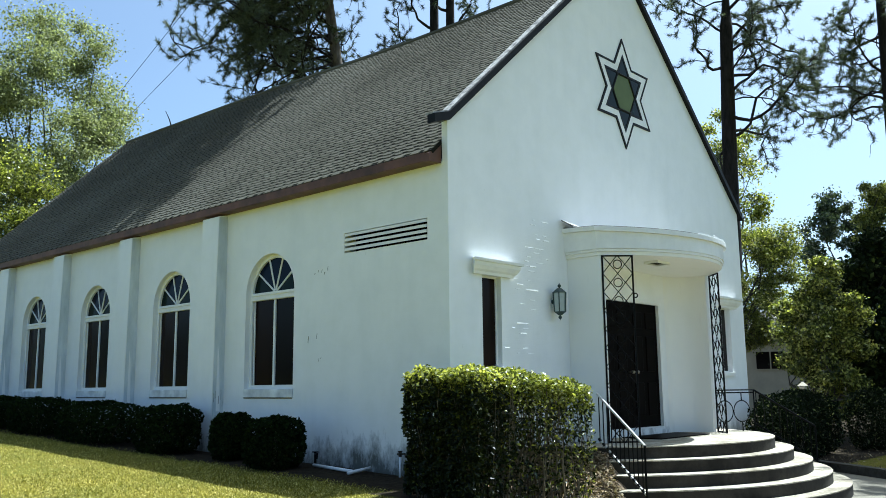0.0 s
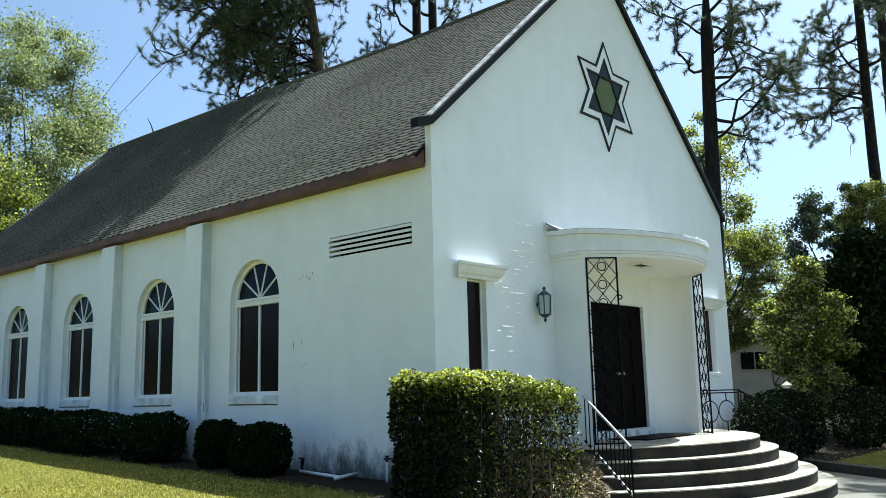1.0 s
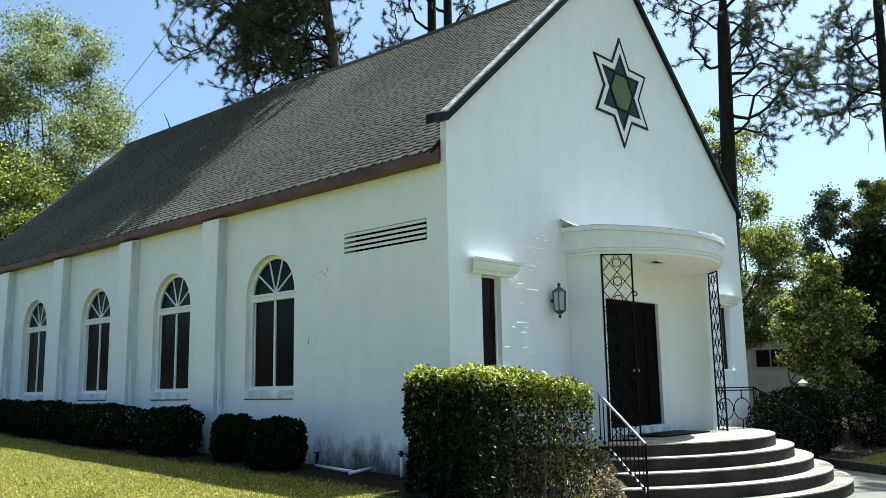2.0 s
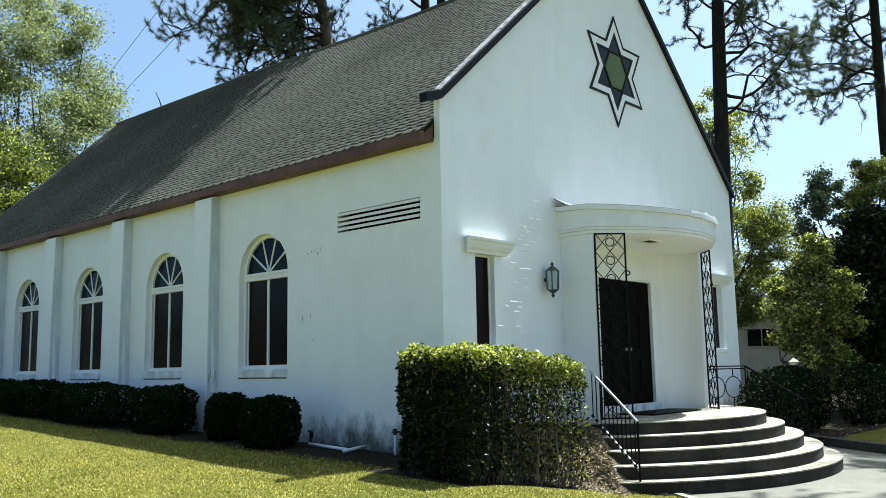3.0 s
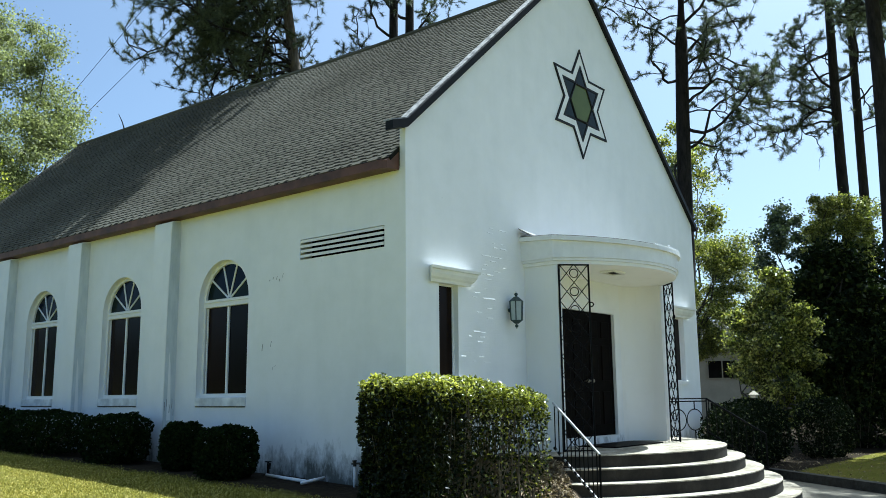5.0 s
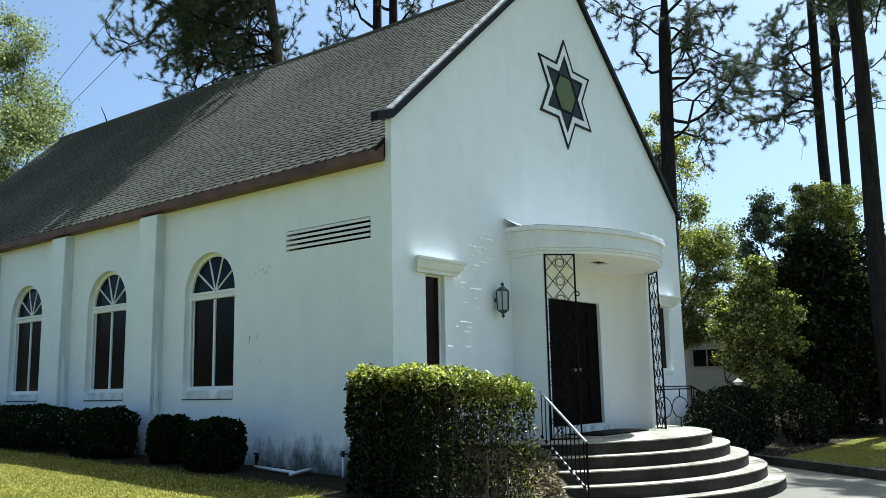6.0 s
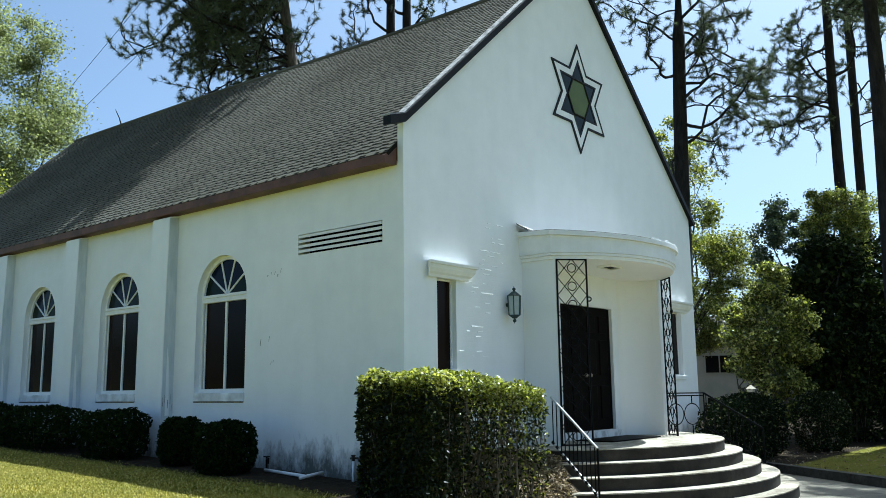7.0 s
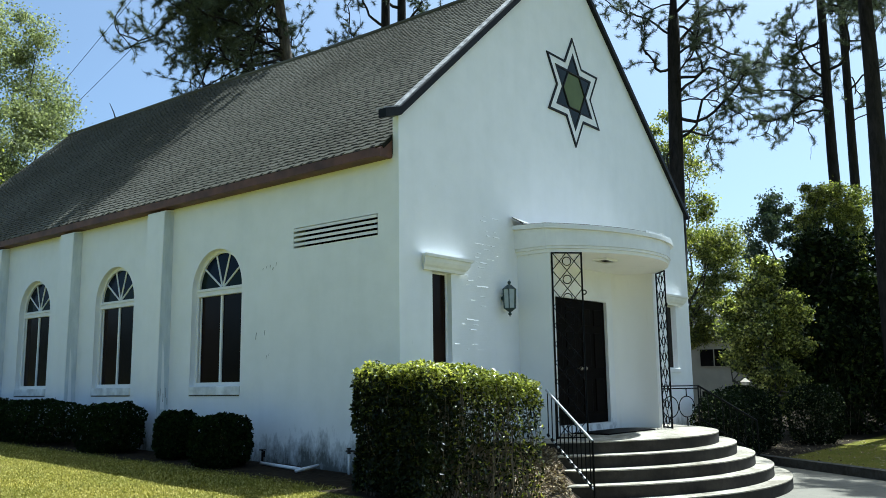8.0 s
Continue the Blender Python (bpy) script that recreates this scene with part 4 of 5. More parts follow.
    leaves("shoulder_growth", allp[high], 0.054, LIT_HEDGE_LEAF, h, rng, aspect=0.55, facing=(0.3, -0.3, 0.6))
    sprigs, tips = bmesh.new(), []
    for i in range(16):
        x, y = (rng.uniform(x0 - 0.03, x0 + 0.2) if i < 5 else rng.uniform(x0, x1)), rng.uniform(y0, y1)
        b0 = Vector((x, y, zt - 0.1 - sag(x)))
        b1 = b0 + Vector((rng.normal(-0.03, 0.03), rng.normal(0, 0.03), rng.uniform(0.06, 0.13)))
        tube(sprigs, [b0, b1], 0.003, 4, 0.002, False)
        tips += [tuple(b0.lerp(b1, f)) for f in (0.6, 0.8, 1.0)]
    under(part("sprig", sprigs, WOOD), h)["kind"] = "stuff"
    leaves("sprig_leaves", np.array(tips) + rng.normal(0, 0.012, (len(tips), 3)), 0.038, LIT_HEDGE_LEAF, h, rng, aspect=0.5)
    return h


clipped_hedge()


def bush(x, y, rx, ry, top, n, seed, label, group, mat=BUSH_LEAF, size=0.045, square=3.0, parent=None):
    """A low clipped bush: a superellipsoid shell of leaves over twigs."""
    rng = np.random.default_rng(seed)
    g = height(x, y)
    b = thing("bush", label, "bush", (x, y, g), group)
    hz = (top - g) / 2
    d = rng.normal(size=(n, 3))
    d /= (np.abs(d) ** square).sum(1, keepdims=True) ** (1 / square)
    d *= np.where(rng.uniform(0, 1, n) < 0.62, 1 - np.abs(rng.normal(0, 0.07, n)), rng.uniform(0.1, 1, n) ** 0.6)[:, None]
    w = np.array([noise.noise((p[0] * 2 + seed, p[1] * 2, p[2] * 2)) for p in d])
    w += 0.7 * np.array([noise.noise((p[0] * 5 + seed, p[1] * 5, p[2] * 5 + 3)) for p in d])
    d *= (1 + 0.14 * w)[:, None]
    p = d * (rx, ry, hz) + (x, y, g + hz)
    p[:, 2] = np.maximum(p[:, 2], g + 0.02)
    leaves("leaves", p, size, mat, b, rng, facing=(0, 0, 0.15), aspect=0.6)
    bm = bmesh.new()
    for i in range(14):
        a = rng.uniform(0, 6.28)
        o = Vector((x + 0.3 * rx * math.cos(a), y + 0.3 * ry * math.sin(a), g - 0.03))
        e = Vector((x + 0.8 * rx * math.cos(a + 0.3), y + 0.8 * ry * math.sin(a + 0.3), g + hz * rng.uniform(0.8, 1.6)))
        tube(bm, [o, o.lerp(e, 0.5) + Vector((0, 0, 0.08)), e], 0.012, 4, 0.004, False)
    under(part("stem_thicket", bm, WOOD), b)["kind"] = "stuff"
    return b


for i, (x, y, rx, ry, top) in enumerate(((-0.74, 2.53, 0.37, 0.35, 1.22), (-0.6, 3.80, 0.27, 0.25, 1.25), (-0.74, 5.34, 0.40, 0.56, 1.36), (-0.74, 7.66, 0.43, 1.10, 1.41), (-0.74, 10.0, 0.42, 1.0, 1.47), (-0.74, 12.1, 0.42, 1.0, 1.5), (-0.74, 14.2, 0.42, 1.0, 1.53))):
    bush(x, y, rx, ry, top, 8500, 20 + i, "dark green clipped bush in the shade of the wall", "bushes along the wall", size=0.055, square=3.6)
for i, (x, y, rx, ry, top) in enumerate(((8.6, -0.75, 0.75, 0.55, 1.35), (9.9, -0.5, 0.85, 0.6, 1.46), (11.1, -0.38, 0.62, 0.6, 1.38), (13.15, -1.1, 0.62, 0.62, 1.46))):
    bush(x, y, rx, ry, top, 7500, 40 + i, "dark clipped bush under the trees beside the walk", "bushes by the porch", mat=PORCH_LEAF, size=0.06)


# ---- trees ----
def limb(bm, start, way, length, radius, rng, bend=0.25, n=6, lift=0.0):
    p, d = [Vector(start)], Vector(way).normalized()
    for k in range(n):
        d = (d + Vector(rng.normal(0, bend, 3)) + Vector((0, 0, lift))).normalized()
        p.append(p[-1] + d * (length / n))
    tube(bm, p, radius, 6 if radius > 0.04 else 3, radius * 0.3, False)
    return p


def pine(x, y, tall, radius, lowest, reach, n_limbs, seed, density=1.0, label="", aim=None, crowd=0.45, upper=None, lean=(0, 0), skin=None):
    """A tall pine: bare dark trunk, crooked limbs, brushes of long needles at the twig ends."""
    rng = np.random.default_rng(seed)
    g = height(x, y) - 0.1
    t = thing("pine_tree", label or "tall pine with dark bare trunk and tufted needles", "tree", (x, y, g), "pines")
    bm = bmesh.new()
    trunk = [Vector((x + 0.07 * math.sin(k * 1.1 + seed) + lean[0] * k / 10, y + 0.06 * math.cos(k * 0.9 + seed) + lean[1] * k / 10, g + tall * k / 10)) for k in range(11)]
    tube(bm, trunk, radius * 1.15, 12, radius * 0.45, False)
    under(part("trunk", bm, skin or PINE_BARK, None, "", True), t)
    at = lambda z: trunk[min(9, int((z - g) / tall * 10))].lerp(trunk[min(10, int((z - g) / tall * 10) + 1)], (z - g) / tall * 10 % 1)
    seen, high = [], []
    rows = [lowest + ((upper[0] if upper else tall * 0.98) - lowest) * (i / n_limbs) ** 1.15 for i in range(n_limbs)]
    rows += [upper[0] + (tall * 0.98 - upper[0]) * (i + 0.5) / upper[3] for i in range(upper[3])] if upper else []
    for i, z in enumerate(rows):
        f = (z - lowest) / (tall - lowest)
        way = aim[i % len(aim)] if isinstance(aim, tuple) else aim
        a = rng.uniform(0, 2 * math.pi) if aim is None or rng.random() < crowd else rng.normal(way, 0.5 if way is aim else 0.25)
        r = reach * (1 - 0.55 * f) * rng.uniform(0.55, 1.1)
        top = bool(upper) and z > upper[0]
        if top:
            a, r = rng.normal(upper[1], 0.42) if upper[1] is not None else rng.uniform(0, 6.28), upper[2] * rng.uniform(0.45, 1.05)
        bm = bmesh.new()
        main = limb(bm, at(z), (math.cos(a), math.sin(a), rng.uniform(-0.05, 0.35)), r, radius * rng.uniform(0.13, 0.27), rng, 0.34, 10, 0.02)
        for k in range(4, len(main)):
            if main[k].z < lowest - 0.8:
                continue
            for _ in range(int(rng.integers(1, 3)) if density < 1.2 else 3):
                d = (main[k] - main[k - 1]).normalized() + Vector(rng.normal(0, 0.7, 3)) + Vector((0, 0, 0.12))
                tw = limb(bm, main[k], d, rng.uniform(0.5, 1.3) * reach / 5, 0.022, rng, 0.45, 6)
                for j in range(3, 7):
                    heading = tw[j] - tw[j - 1]
                    if rng.random() < 0.8 * density:
                        (high if top else seen).append((*tw[j], *heading.normalized()))
                    if rng.random() < 0.42 * density:
                        e = tw[j] + heading.normalized() * 0.1 + Vector(rng.normal(0, 0.22, 3))
                        tube(bm, [tw[j], (tw[j] + e) / 2 + Vector(rng.normal(0, 0.05, 3)), e], 0.011, 3, 0.006, False)
                        (high if top else seen).append((*e, *(e - tw[j]).normalized()))
        under(part("limb", bm, PINE_BARK), t)
    for spots, m, half, shortest, longest in ((seen, 50, 0.0075, 0.10, 0.225), (high, 14, 0.06, 0.14, 0.30)):
        if not spots:
            continue
        c = np.array([p for p in spots if p[2] > lowest - 1.1])
        o, axis = np.repeat(c[:, :3], m, 0), np.repeat(c[:, 3:], m, 0)
        d = rng.normal(size=o.shape) * 0.72 + axis * 0.5 + (0, 0, 0.1)
        d /= np.linalg.norm(d, axis=1, keepdims=True)
        o = o + axis * rng.uniform(-0.12, 0.05, len(o))[:, None] + rng.normal(0, 0.012, o.shape)
        ln = rng.uniform(shortest, longest, len(o))[:, None]
        w = np.cross(d, rng.normal(size=d.shape))
        w *= half / np.linalg.norm(w, axis=1, keepdims=True)
        v = np.stack([o - w, o + w, o + d * ln], 1).reshape(-1, 3)
        under(bulk("needles", v.tolist(), np.arange(len(v)).reshape(-1, 3).tolist(), NEEDLE, None, "dark green needle tufts", "stuff"), t)
    return t


def broadleaf(x, y, tall, radius, spread, lowest, n, seed, mat, label, size=0.16, clumps=70, gap=0.55, name="broadleaf_tree", foot=(0, 0)):
    """A leafy tree: forked trunk and a crown of uneven clumps with gaps."""
    rng = np.random.default_rng(seed)
    g = height(x, y) - 0.1
    t = thing(name, label, "tree", (x, y, g), "leafy trees")
    bm = bmesh.new()
    fx, fy = x + foot[0], y + foot[1]
    fork = Vector((fx, fy, g + max(lowest, 1.0)))
    tube(bm, [Vector((fx, fy, g)), Vector((fx + 0.05, fy, g + lowest * 0.5)), fork], radius, 10, radius * 0.7, False)
    under(part("trunk", bm, GREY_BARK, None, "", True), t)
    mid = Vector((x, y, (g + lowest + tall) / 2))
    hz = (tall - lowest - g) / 2
    pts = []
    for k in range(clumps):
        d = Vector(rng.normal(size=3)).normalized()
        s = rng.uniform(0.25, 1.0) ** 0.5
        c = mid + Vector((d.x * spread * s, d.y * spread * s, d.z * hz * s))
        if k % 6 == 0:
            p = fork.lerp(c, 0.45) + Vector(rng.normal(0, 0.3, 3))
            under(part("limb", tube(bmesh.new(), [fork, fork.lerp(p, 0.5) + Vector(rng.normal(0, 0.25, 3)), p, p.lerp(c, 0.5) + Vector(rng.normal(0, 0.25, 3)), c], radius * 0.28, 5, 0.015, False), GREY_BARK), t)
        r = spread * rng.uniform(0.16, 0.32)
        q = rng.normal(size=(n // clumps, 3)) * (r * gap, r * gap, r * gap * 0.75) + np.array(c)
        pts.append(q)
    leaves("crown", np.concatenate(pts), size, mat, t, rng, "uneven leafy crown", aspect=0.65)
    return t


pine(11.4, 12.8, 24, 0.23, 11.8, 7.0, 37, 21, 1.2, "big pine with broad dark crown above the roof", aim=2.4, crowd=0.14, upper=(17.4, -1.9, 7.4, 120), lean=(-2.8, 2.2), skin=LIT_BARK)
pine(17.1, 16.0, 27, 0.26, 13.5, 4.5, 18, 12, 1.1)
pine(19.0, 16.8, 27, 0.28, 14.0, 4.5, 18, 13, 1.0)
pine(18.58, 4.58, 27, 0.26, 9.6, 4.6, 19, 14, 1.15, aim=(-1.2, -1.0, 1.9), crowd=0.1, upper=(16.5, 2.0, 3.5, 10), lean=(0.35, -1.0))
pine(24.3, 0.7, 24, 0.21, 11.2, 4.2, 13, 15, 1.1, aim=1.9, crowd=0.25, upper=(16.0, -1.7, 2.0, 3))
pine(29.1, 1.1, 28, 0.20, 12.0, 5.0, 18, 16, 1.0)
pine(16.4, -2.3, 19.5, 0.24, 12.6, 4.6, 26, 17, 1.2, aim=(-2.4, -0.9, -0.35), crowd=0.1, upper=(15.6, -0.1, 4.2, 26))
pine(10.4, -7.2, 20.0, 0.24, 11.5, 5.8, 27, 18, 1.3, aim=1.75, crowd=0.25)
broadleaf(8.2, 32.4, 20.0, 0.30, 3.7, 4.0, 70000, 31, PALE_LEAF, "tall leafy tree with pale spring foliage", 0.135, 130, 0.46)
broadleaf(5.4, 28.3, 11.2, 0.22, 2.3, 2.5, 24000, 32, TREE_LEAF, "bright yellow-green leafy tree behind the chapel", 0.14, 60)
broadleaf(26.3, 7.9, 13.6, 0.2, 1.8, 5.0, 16000, 38, TREE_LEAF, "tall yellow-green tree behind the gable", 0.13, 60)
broadleaf(23.5, 5.5, 7.9, 0.16, 1.6, 2.6, 42000, 33, TREE_LEAF, "sunlit leafy tree beside the chapel", 0.085, 80, 0.5, foot=(0, 1.3))
broadleaf(15.0, 0.62, 4.75, 0.12, 1.1, 0.5, 50000, 34, SUNNY_LEAF, "dense shrub-like tree with pale leaves coloured as sunlit", 0.09, 70, 0.48)
broadleaf(19.1, -0.3, 7.75, 0.16, 1.05, 5.0, 26000, 35, TREE_LEAF, "broad leafy tree under the pines", 0.075, 50)
broadleaf(18.0, -0.25, 5.7, 0.16, 1.55, 0.4, 22000, 36, SHADE_LEAF, "leafy tree, leaves coloured dark for deep shade", 0.16, 90, 0.6)
broadleaf(21.6, -1.3, 6.6, 0.16, 2.5, 0.4, 18000, 39, SHADE_LEAF, "broad shrub under pines, leaves coloured dark for deep shade", 0.19, 80, 0.6)
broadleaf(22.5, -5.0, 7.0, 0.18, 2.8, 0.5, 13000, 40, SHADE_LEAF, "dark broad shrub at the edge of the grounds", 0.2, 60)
broadleaf(45.5, 9.6, 12.8, 0.25, 1.9, 6.0, 14000, 37, FAR_LEAF, "distant dark tree against the sky", 0.2, 70)

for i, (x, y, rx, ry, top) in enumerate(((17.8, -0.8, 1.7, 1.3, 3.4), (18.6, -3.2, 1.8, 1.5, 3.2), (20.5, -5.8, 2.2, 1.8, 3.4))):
    bush(x, y, rx, ry, top, 6000, 60 + i, "large shrub under the pines, leaves coloured dark for deep shade", "shrubs under the pines", mat=SHADE_LEAF, size=0.13, square=2.3)

# distant woods close the view all round
rng = np.random.default_rng(77)
pts = []
for k in range(420):
    a = rng.uniform(0, 2 * math.pi)
    r = rng.uniform(62, 90)
    c = np.array([4 + r * math.cos(a), 4 + r * math.sin(a), rng.uniform(1.0, 7.5)])
    pts.append(rng.normal(size=(70, 3)) * (1.9, 1.9, 1.5) + c)
pts = np.concatenate(pts)
pts[:, 2] = np.abs(pts[:, 2])
v, f = leaf_quads(pts, 0.75, rng, aspect=0.7)
tagged(bulk("far_woods", v.tolist(), f.tolist(), BUSH_LEAF, None, "dark distant woods round the grounds", "stuff"), category="woods")

# ---- farther things ----
house = thing("neighbour_house", "cream two-storey house half hidden behind trees", "house", (36.0, 11.3, 0))
CREAM = plain("cream_wall", (0.42, 0.37, 0.275), 0.8, 0, 0.1, 2)
ROOFT = plain("dark_roof", (0.05, 0.045, 0.04), 0.9, 0, 0.2, 3)
turn = Matrix.Translation((36.0, 11.3, 0)) @ Matrix.Rotation(radians(-68), 4, "Z")


def hpart(name, bm, mat, label=""):
    bmesh.ops.transform(bm, matrix=turn, verts=bm.verts)
    return under(part(name, bm, mat, None, label), house)


hpart("wall", boxed((-5, 0, -0.1), (5, 7, 3.9)), CREAM)
bm = bmesh.new()
a = [bm.verts.new(p) for p in ((-5.4, -0.5, 3.9), (5.4, -0.5, 3.9), (5.4, 7.5, 3.9), (-5.4, 7.5, 3.9), (-3, 3.5, 5.6), (3, 3.5, 5.6))]
for q in ((0, 1, 5, 4), (1, 2, 5), (2, 3, 4, 5), (3, 0, 4), (3, 2, 1, 0)):
    bm.faces.new([a[i] for i in q])
hpart("roof", bm, ROOFT)
for wx in (-3.0, 1.0, 3.6):
    for wz in (0.1, 2.28):
        fr = boxed((wx - 0.75, -0.05, wz), (wx + 0.75, -0.004, wz + 1.0))
        w = hpart("window", fr, CREAM)
        for k in (-1, 1):
            lo, hi = sorted((wx + k * 0.03, wx + k * 0.69))
            bm = boxed((lo, -0.07, wz + 0.06), (hi, -0.052, wz + 0.94))
            bmesh.ops.transform(bm, matrix=turn, verts=bm.verts)
            under(part("pane", bm, PANE), w)

post = thing("garden_lamp", "small garden lamp post with pale peaked cap", "garden lamp", (12.2, 0.12, height(12.2, 0.12)))
under(part("pole", tube(bmesh.new(), [(12.2, 0.12, -0.05), (12.2, 0.12, 1.47)], 0.03, 8), KERB), post)
bm = bmesh.new()
box(bm, (12.13, 0.05, 1.47), (12.27, 0.19, 1.54), 0.01)
under(part("head", bm, CREAM), post)
bm = bmesh.new()
bmesh.ops.create_cone(bm, segments=4, radius1=0.13, radius2=0.012, depth=0.09, cap_ends=True, matrix=Matrix.Translation((12.2, 0.12, 1.587)))
under(part("cap", bm, CREAM, None, "pale peaked cap"), post)

# overhead cables and a bare twig on the ridge
for i, (d0, d1) in enumerate((((0.4495, 0.8027, 0.3919), (0.4188, 0.8488, 0.3227)), ((0.4474, 0.8325, 0.3267), (0.4271, 0.8556, 0.2923)))):
    e = Vector((-7.94, -7.11, 1.58))
    p, q = e + Vector(d0) * 44, e + Vector(d1) * 47
    p, q = p + (p - q) * 4, q + (q - p) * 3
    mids = [p.lerp(q, k / 12) - Vector((0, 0, 0.25 * 4 * (k / 12) * (1 - k / 12))) for k in range(13)]
    tagged(part("overhead_cable", tube(bmesh.new(), mids, 0.012, 5), IRON), "thin dark overhead cable against the sky", "cable", "overhead cables")
tagged(part("fallen_twig", tube(bmesh.new(), [(CX, 14.75, 9.14), (CX - 0.02, 14.85, 9.38), (CX, 15.12, 9.70)], 0.022, 5, 0.008), GREY_BARK), "bare twig standing up from the roof ridge", "twig")

# ---- small things by the wall ----
g = lambda x, y: height(x, y)
pipe = thing("pvc_pipe", "two loose lengths of white plastic pipe lying on the grass", "pipe", (-0.25, 1.7, 0.5))
for p, q in (((-0.28, 2.28), (-0.36, 1.40)), ((-0.52, 1.30), (-0.08, 1.36))):
    under(part("length", tube(bmesh.new(), [(*p, g(*p) + 0.035), (*q, g(*q) + (0.035 if p[0] > -0.5 else 0.06))], 0.022, 8), PVC, None, "", True), pipe)
sp = thing("garden_tap", "white standpipe with a dark garden tap", "tap", (-0.1, 0.78, g(-0.1, 0.78)))
zt = g(-0.1, 0.78)
under(part("standpipe", tube(bmesh.new(), [(-0.1, 0.78, zt - 0.05), (-0.1, 0.78, zt + 0.25)], 0.017, 8), PVC, None, "", True), sp)
bm = tube(bmesh.new(), [(-0.1, 0.78, zt + 0.25), (-0.1, 0.78, zt + 0.31)], 0.022, 8)
tube(bm, [(-0.1, 0.83, zt + 0.28), (-0.1, 0.70, zt + 0.29), (-0.1, 0.66, zt + 0.25)], 0.014, 6)
box(bm, (-0.13, 0.765, zt + 0.31), (-0.07, 0.795, zt + 0.325), 0.003)
under(part("tap", bm, KERB), sp)
bib = thing("hose_tap", "small dark metal tap low on the wall behind a bush", "tap", (-0.06, 2.52, g(-0.1, 2.52)))
zb = g(-0.1, 2.52)
under(part("pipe", tube(bmesh.new(), [(-0.06, 2.52, zb - 0.03), (-0.06, 2.52, zb + 0.17)], 0.014, 8), IRON), bib)
bm = tube(bmesh.new(), [(-0.06, 2.52, zb + 0.15), (-0.10, 2.43, zb + 0.16), (-0.12, 2.41, zb + 0.09)], 0.014, 6)
box(bm, (-0.09, 2.48, zb + 0.17), (-0.03, 2.56, zb + 0.185), 0.003)
under(part("spout", bm, IRON), bib)
m = Matrix.Translation((-2.74, -3.70, g(-2.74, -3.70))) @ Matrix.Rotation(radians(38), 4, "Z")
fl = thing("ground_floodlight", "small black floodlight set low in the lawn", "floodlight", m.translation)
for nm, bm, mt in (("housing", boxed((-0.095, -0.05, -0.02), (0.095, 0.05, 0.05), 0.012), IRON), ("visor", boxed((-0.105, -0.065, 0.052), (0.105, 0.065, 0.06), 0.004), IRON), ("knuckle", tube(bmesh.new(), [(0.09, -0.03, 0.02), (0.13, -0.05, 0.015)], 0.028, 10), EDGING)):
    bmesh.ops.transform(bm, matrix=m, verts=bm.verts)
    under(part(nm, bm, mt), fl)

# a bank of dry leaf mould buries the near ends of the steps
def bank(x, y):
    u, v = PX - x, 1.1 - y
    r, th = math.hypot(u, v), math.degrees(math.atan2(v, u))
    slope = 0.16 + (4.155 - r) * 0.62 + 0.035
    on = smoothstep(46.0, 38.5, th)
    z = (1 - on) * (-0.12 + slope * 0.7) + on * min(0.74, slope)
    return z + 0.035 * noise.noise((x * 5, y * 5, 2)) + 0.02 * noise.noise((x * 13, y * 13, 6))


bx, by = np.linspace(0.55, 2.35, 46), np.linspace(-2.25, -0.03, 56)
bv = [(x, y, bank(x, y)) for y in by for x in bx]
bf = [(j * 46 + i, j * 46 + i + 1, j * 46 + i + 47, j * 46 + i + 46) for j in range(55) for i in range(45)]
tagged(bulk("soil_bank", bv, bf, SOIL, None, "sloping bank of brown leaf mould between hedge and steps", "structure"), category="soil bank")

# fallen leaves on the bank, under the hedge and beyond the walk
rng = np.random.default_rng(8)
q = np.stack([rng.normal(1.45, 0.30, 3400), rng.normal(-1.15, 0.45, 3400)], 1)
q = q[(q[:, 0] > 0.6) & (q[:, 1] < -0.05)]
pts = [(a, b, max(height(a, b), bank(a, b)) + rng.uniform(0.005, 0.045)) for a, b in q if np.degrees(np.arctan2(1.1 - b, PX - a)) < 41.5]
far = np.stack([rng.uniform(6.5, 15, 1700), rng.uniform(-6.5, -0.2, 1700)], 1)
far = far[(left_of_walk(far[:, 0], far[:, 1]) < -5.6)]
pts += [(a, b, height(a, b) + rng.uniform(0.005, 0.03)) for a, b in far]
v, f = leaf_quads(np.array(pts), 0.05, rng, (0, 0, 1.8), aspect=0.55)
tagged(bulk("leaf_litter", v.tolist(), f.tolist(), LITTER, None, "dry brown fallen leaves beside the steps", "stuff"), category="leaf litter")

# ---- grass ----
rng = np.random.default_rng(9)
n = 620000
q = np.stack([rng.uniform(-7.0, 2.4, n), rng.uniform(-6.0, 12.0, n)], 1)
q = q[rng.uniform(0.0, 1.0, n) < np.clip((q[:, 0] + 7.0) / 2.2, 0, 1) * np.clip((q[:, 1] + 6.0) / 1.6, 0, 1)]
q = np.concatenate([q, np.stack([rng.uniform(-15, 0.5, 110000), rng.uniform(-14, 16, 110000)], 1)])
n = len(q)
d = 2.65 - (0.8 * q[:, 0] - 0.6 * q[:, 1])
keep = (d > -0.01) & ((q[:, 0] < 0.0) | (q[:, 1] < -0.0)) & (np.hypot(q[:, 0] - PX, q[:, 1] - 1.1) > 4.2)
keep &= (q[:, 0] < -1.12 + 0.25 * rng.uniform(-1, 1, n)) | (q[:, 1] < 0)
keep &= ~((q[:, 0] > -1.4) & (q[:, 1] > -1.52) & (q[:, 1] < 0) & (q[:, 0] < 2.2))
keep &= rng.uniform(0, 1, n) < np.where(q[:, 1] > 4, 0.35, 1.0)
q = q[keep]
z = np.array([lawn_z(a, b) for a, b in q])
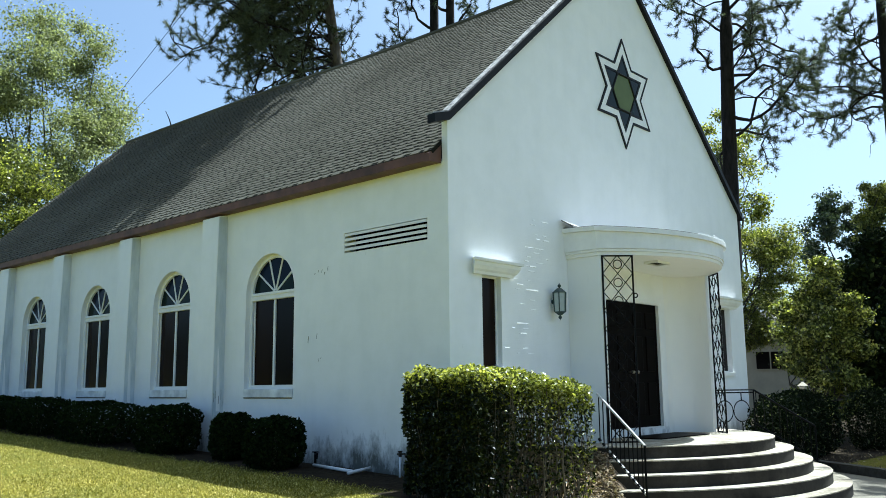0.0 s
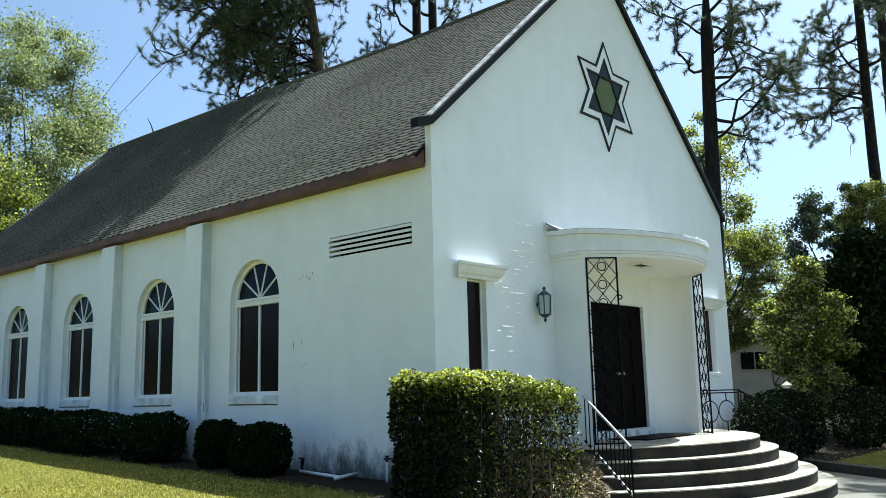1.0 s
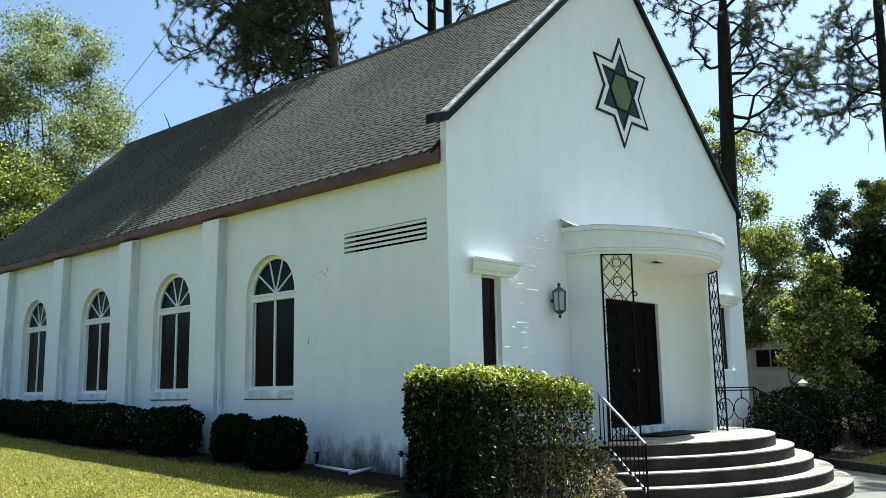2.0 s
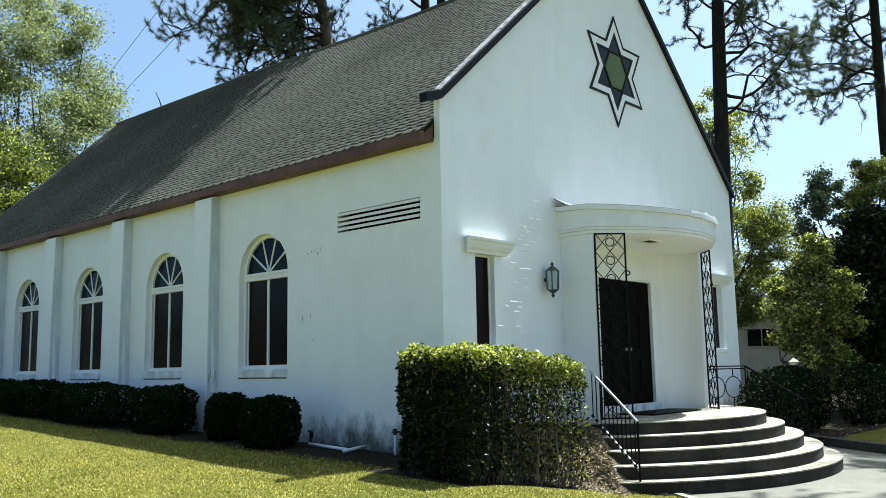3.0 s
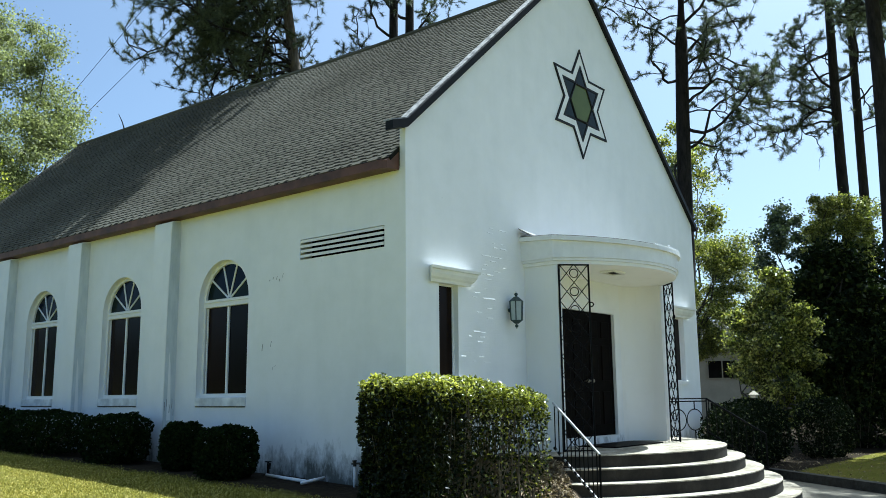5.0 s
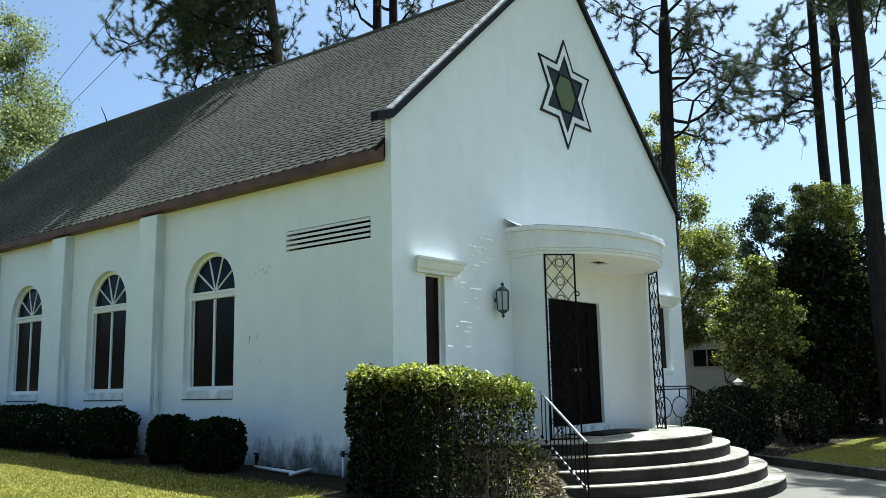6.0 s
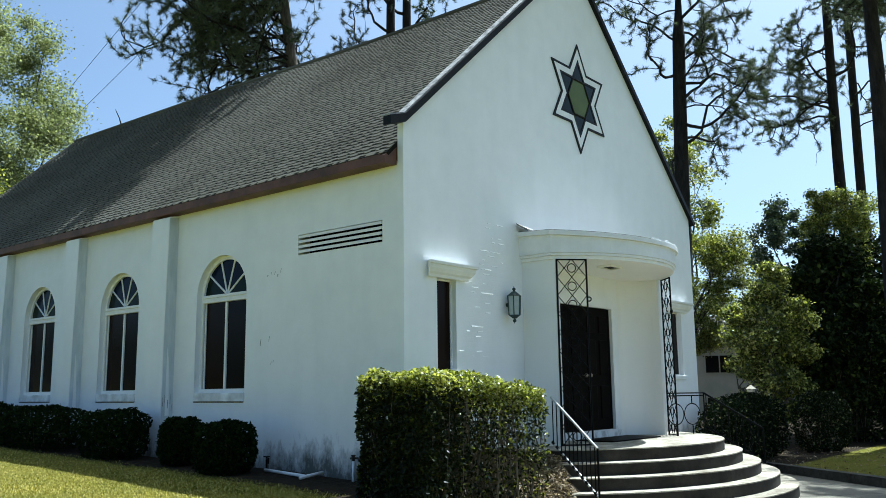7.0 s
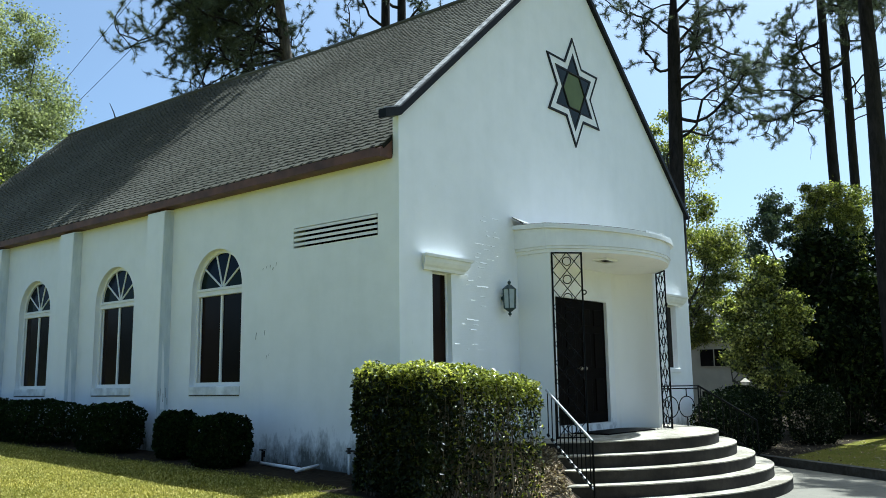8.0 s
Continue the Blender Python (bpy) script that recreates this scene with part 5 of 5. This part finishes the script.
o = np.stack([q[:, 0], q[:, 1], z + 0.001], 1)
n = len(o)
a = rng.uniform(0, 2 * math.pi, n)
lean = rng.uniform(0.5, 1.4, n)
ln = rng.uniform(0.012, 0.032, n)
d = np.stack([np.cos(a) * np.sin(lean), np.sin(a) * np.sin(lean), np.cos(lean)], 1) * ln[:, None]
w = np.stack([-np.sin(a), np.cos(a), rng.normal(0, 0.35, n)], 1) * rng.uniform(0.0035, 0.0065, n)[:, None]
v = np.stack([o - w, o + w, o + d], 1).reshape(-1, 3)
tagged(bulk("grass", v.tolist(), np.arange(3 * n).reshape(-1, 3).tolist(), BLADE, None, "short mown grass blades, green and straw", "stuff"), category="grass")

# ---- shingles, course by course ----
COURSE, TOOTH = 0.109, 0.046
rnd = random.Random(12)
slope_m = Matrix(((0, up.x, out.x, EAVE.x), (1, 0, 0, 0), (0, up.z, out.z, EAVE.z), (0, 0, 0, 1)))
tab_mesh = {}
near, vs, fs = 0, [], []


def strip_of_shingle(y0, y1, u0, u1, h0, h1):
    """One thin wedge of shingle on the slope, thicker at its lower edge."""
    n0 = len(vs)
    for (p, r, h) in ((y0, u0, 0), (y1, u0, 0), (y1, u1, 0), (y0, u1, 0), (y0, u0, h0), (y1, u0, h0), (y1, u1, h1), (y0, u1, h1)):
        c = slope_m @ Vector((p, r, h))
        vs.append((c.x, c.y, c.z + roof_dip(p, r / run)))
    fs.extend([(n0 + 4, n0 + 5, n0 + 6, n0 + 7), (n0, n0 + 1, n0 + 5, n0 + 4), (n0 + 1, n0 + 2, n0 + 6, n0 + 5), (n0 + 3, n0, n0 + 4, n0 + 7)])


for row in range(int(run / COURSE)):
    u0 = row * COURSE - (0.02 if row == 0 else 0)
    um, u1 = row * COURSE + TOOTH, row * COURSE + COURSE * 0.985
    y = Y0
    while y < Y1:
        b = min(y + rnd.uniform(0.7, 1.0), Y1)
        strip_of_shingle(y, b - 0.003, um, u1, 0.0085, 0.004)
        y = b
    y = Y0 + 0.01 - rnd.random() * 0.2
    while y < Y1:
        wd = rnd.choice((0.07, 0.10, 0.13, 0.17))
        a, b = max(y, Y0), min(y + wd, Y1)
        y += wd + rnd.choice((0.06, 0.08, 0.10, 0.13))
        if b - a < 0.03:
            continue
        if near < 300 and 1 <= row < 12 and b < 6.0 and b - a > wd - 0.001:
            if wd not in tab_mesh:
                bm = boxed((0, 0, 0.0), (wd, TOOTH + 0.004, 0.011))
                me = bpy.data.meshes.new("shingle")
                bm.to_mesh(me)
                bm.free()
                me.materials.append(SHINGLE)
                tab_mesh[wd] = me
            ob = under(new("shingle", tab_mesh[wd]), roof)
            ob.matrix_world = Matrix.Translation((0, 0, roof_dip(a, u0 / run))) @ slope_m @ Matrix.Translation((a, u0, 0.001 + 0.002 * rnd.random()))
            near += 1
            continue
        strip_of_shingle(a, b, u0, um + 0.004, 0.012 + 0.003 * rnd.random(), 0.010)
under(bulk("shingles", vs, fs, SHINGLE, None, "courses of asphalt shingle tabs", "stuff"), roof)
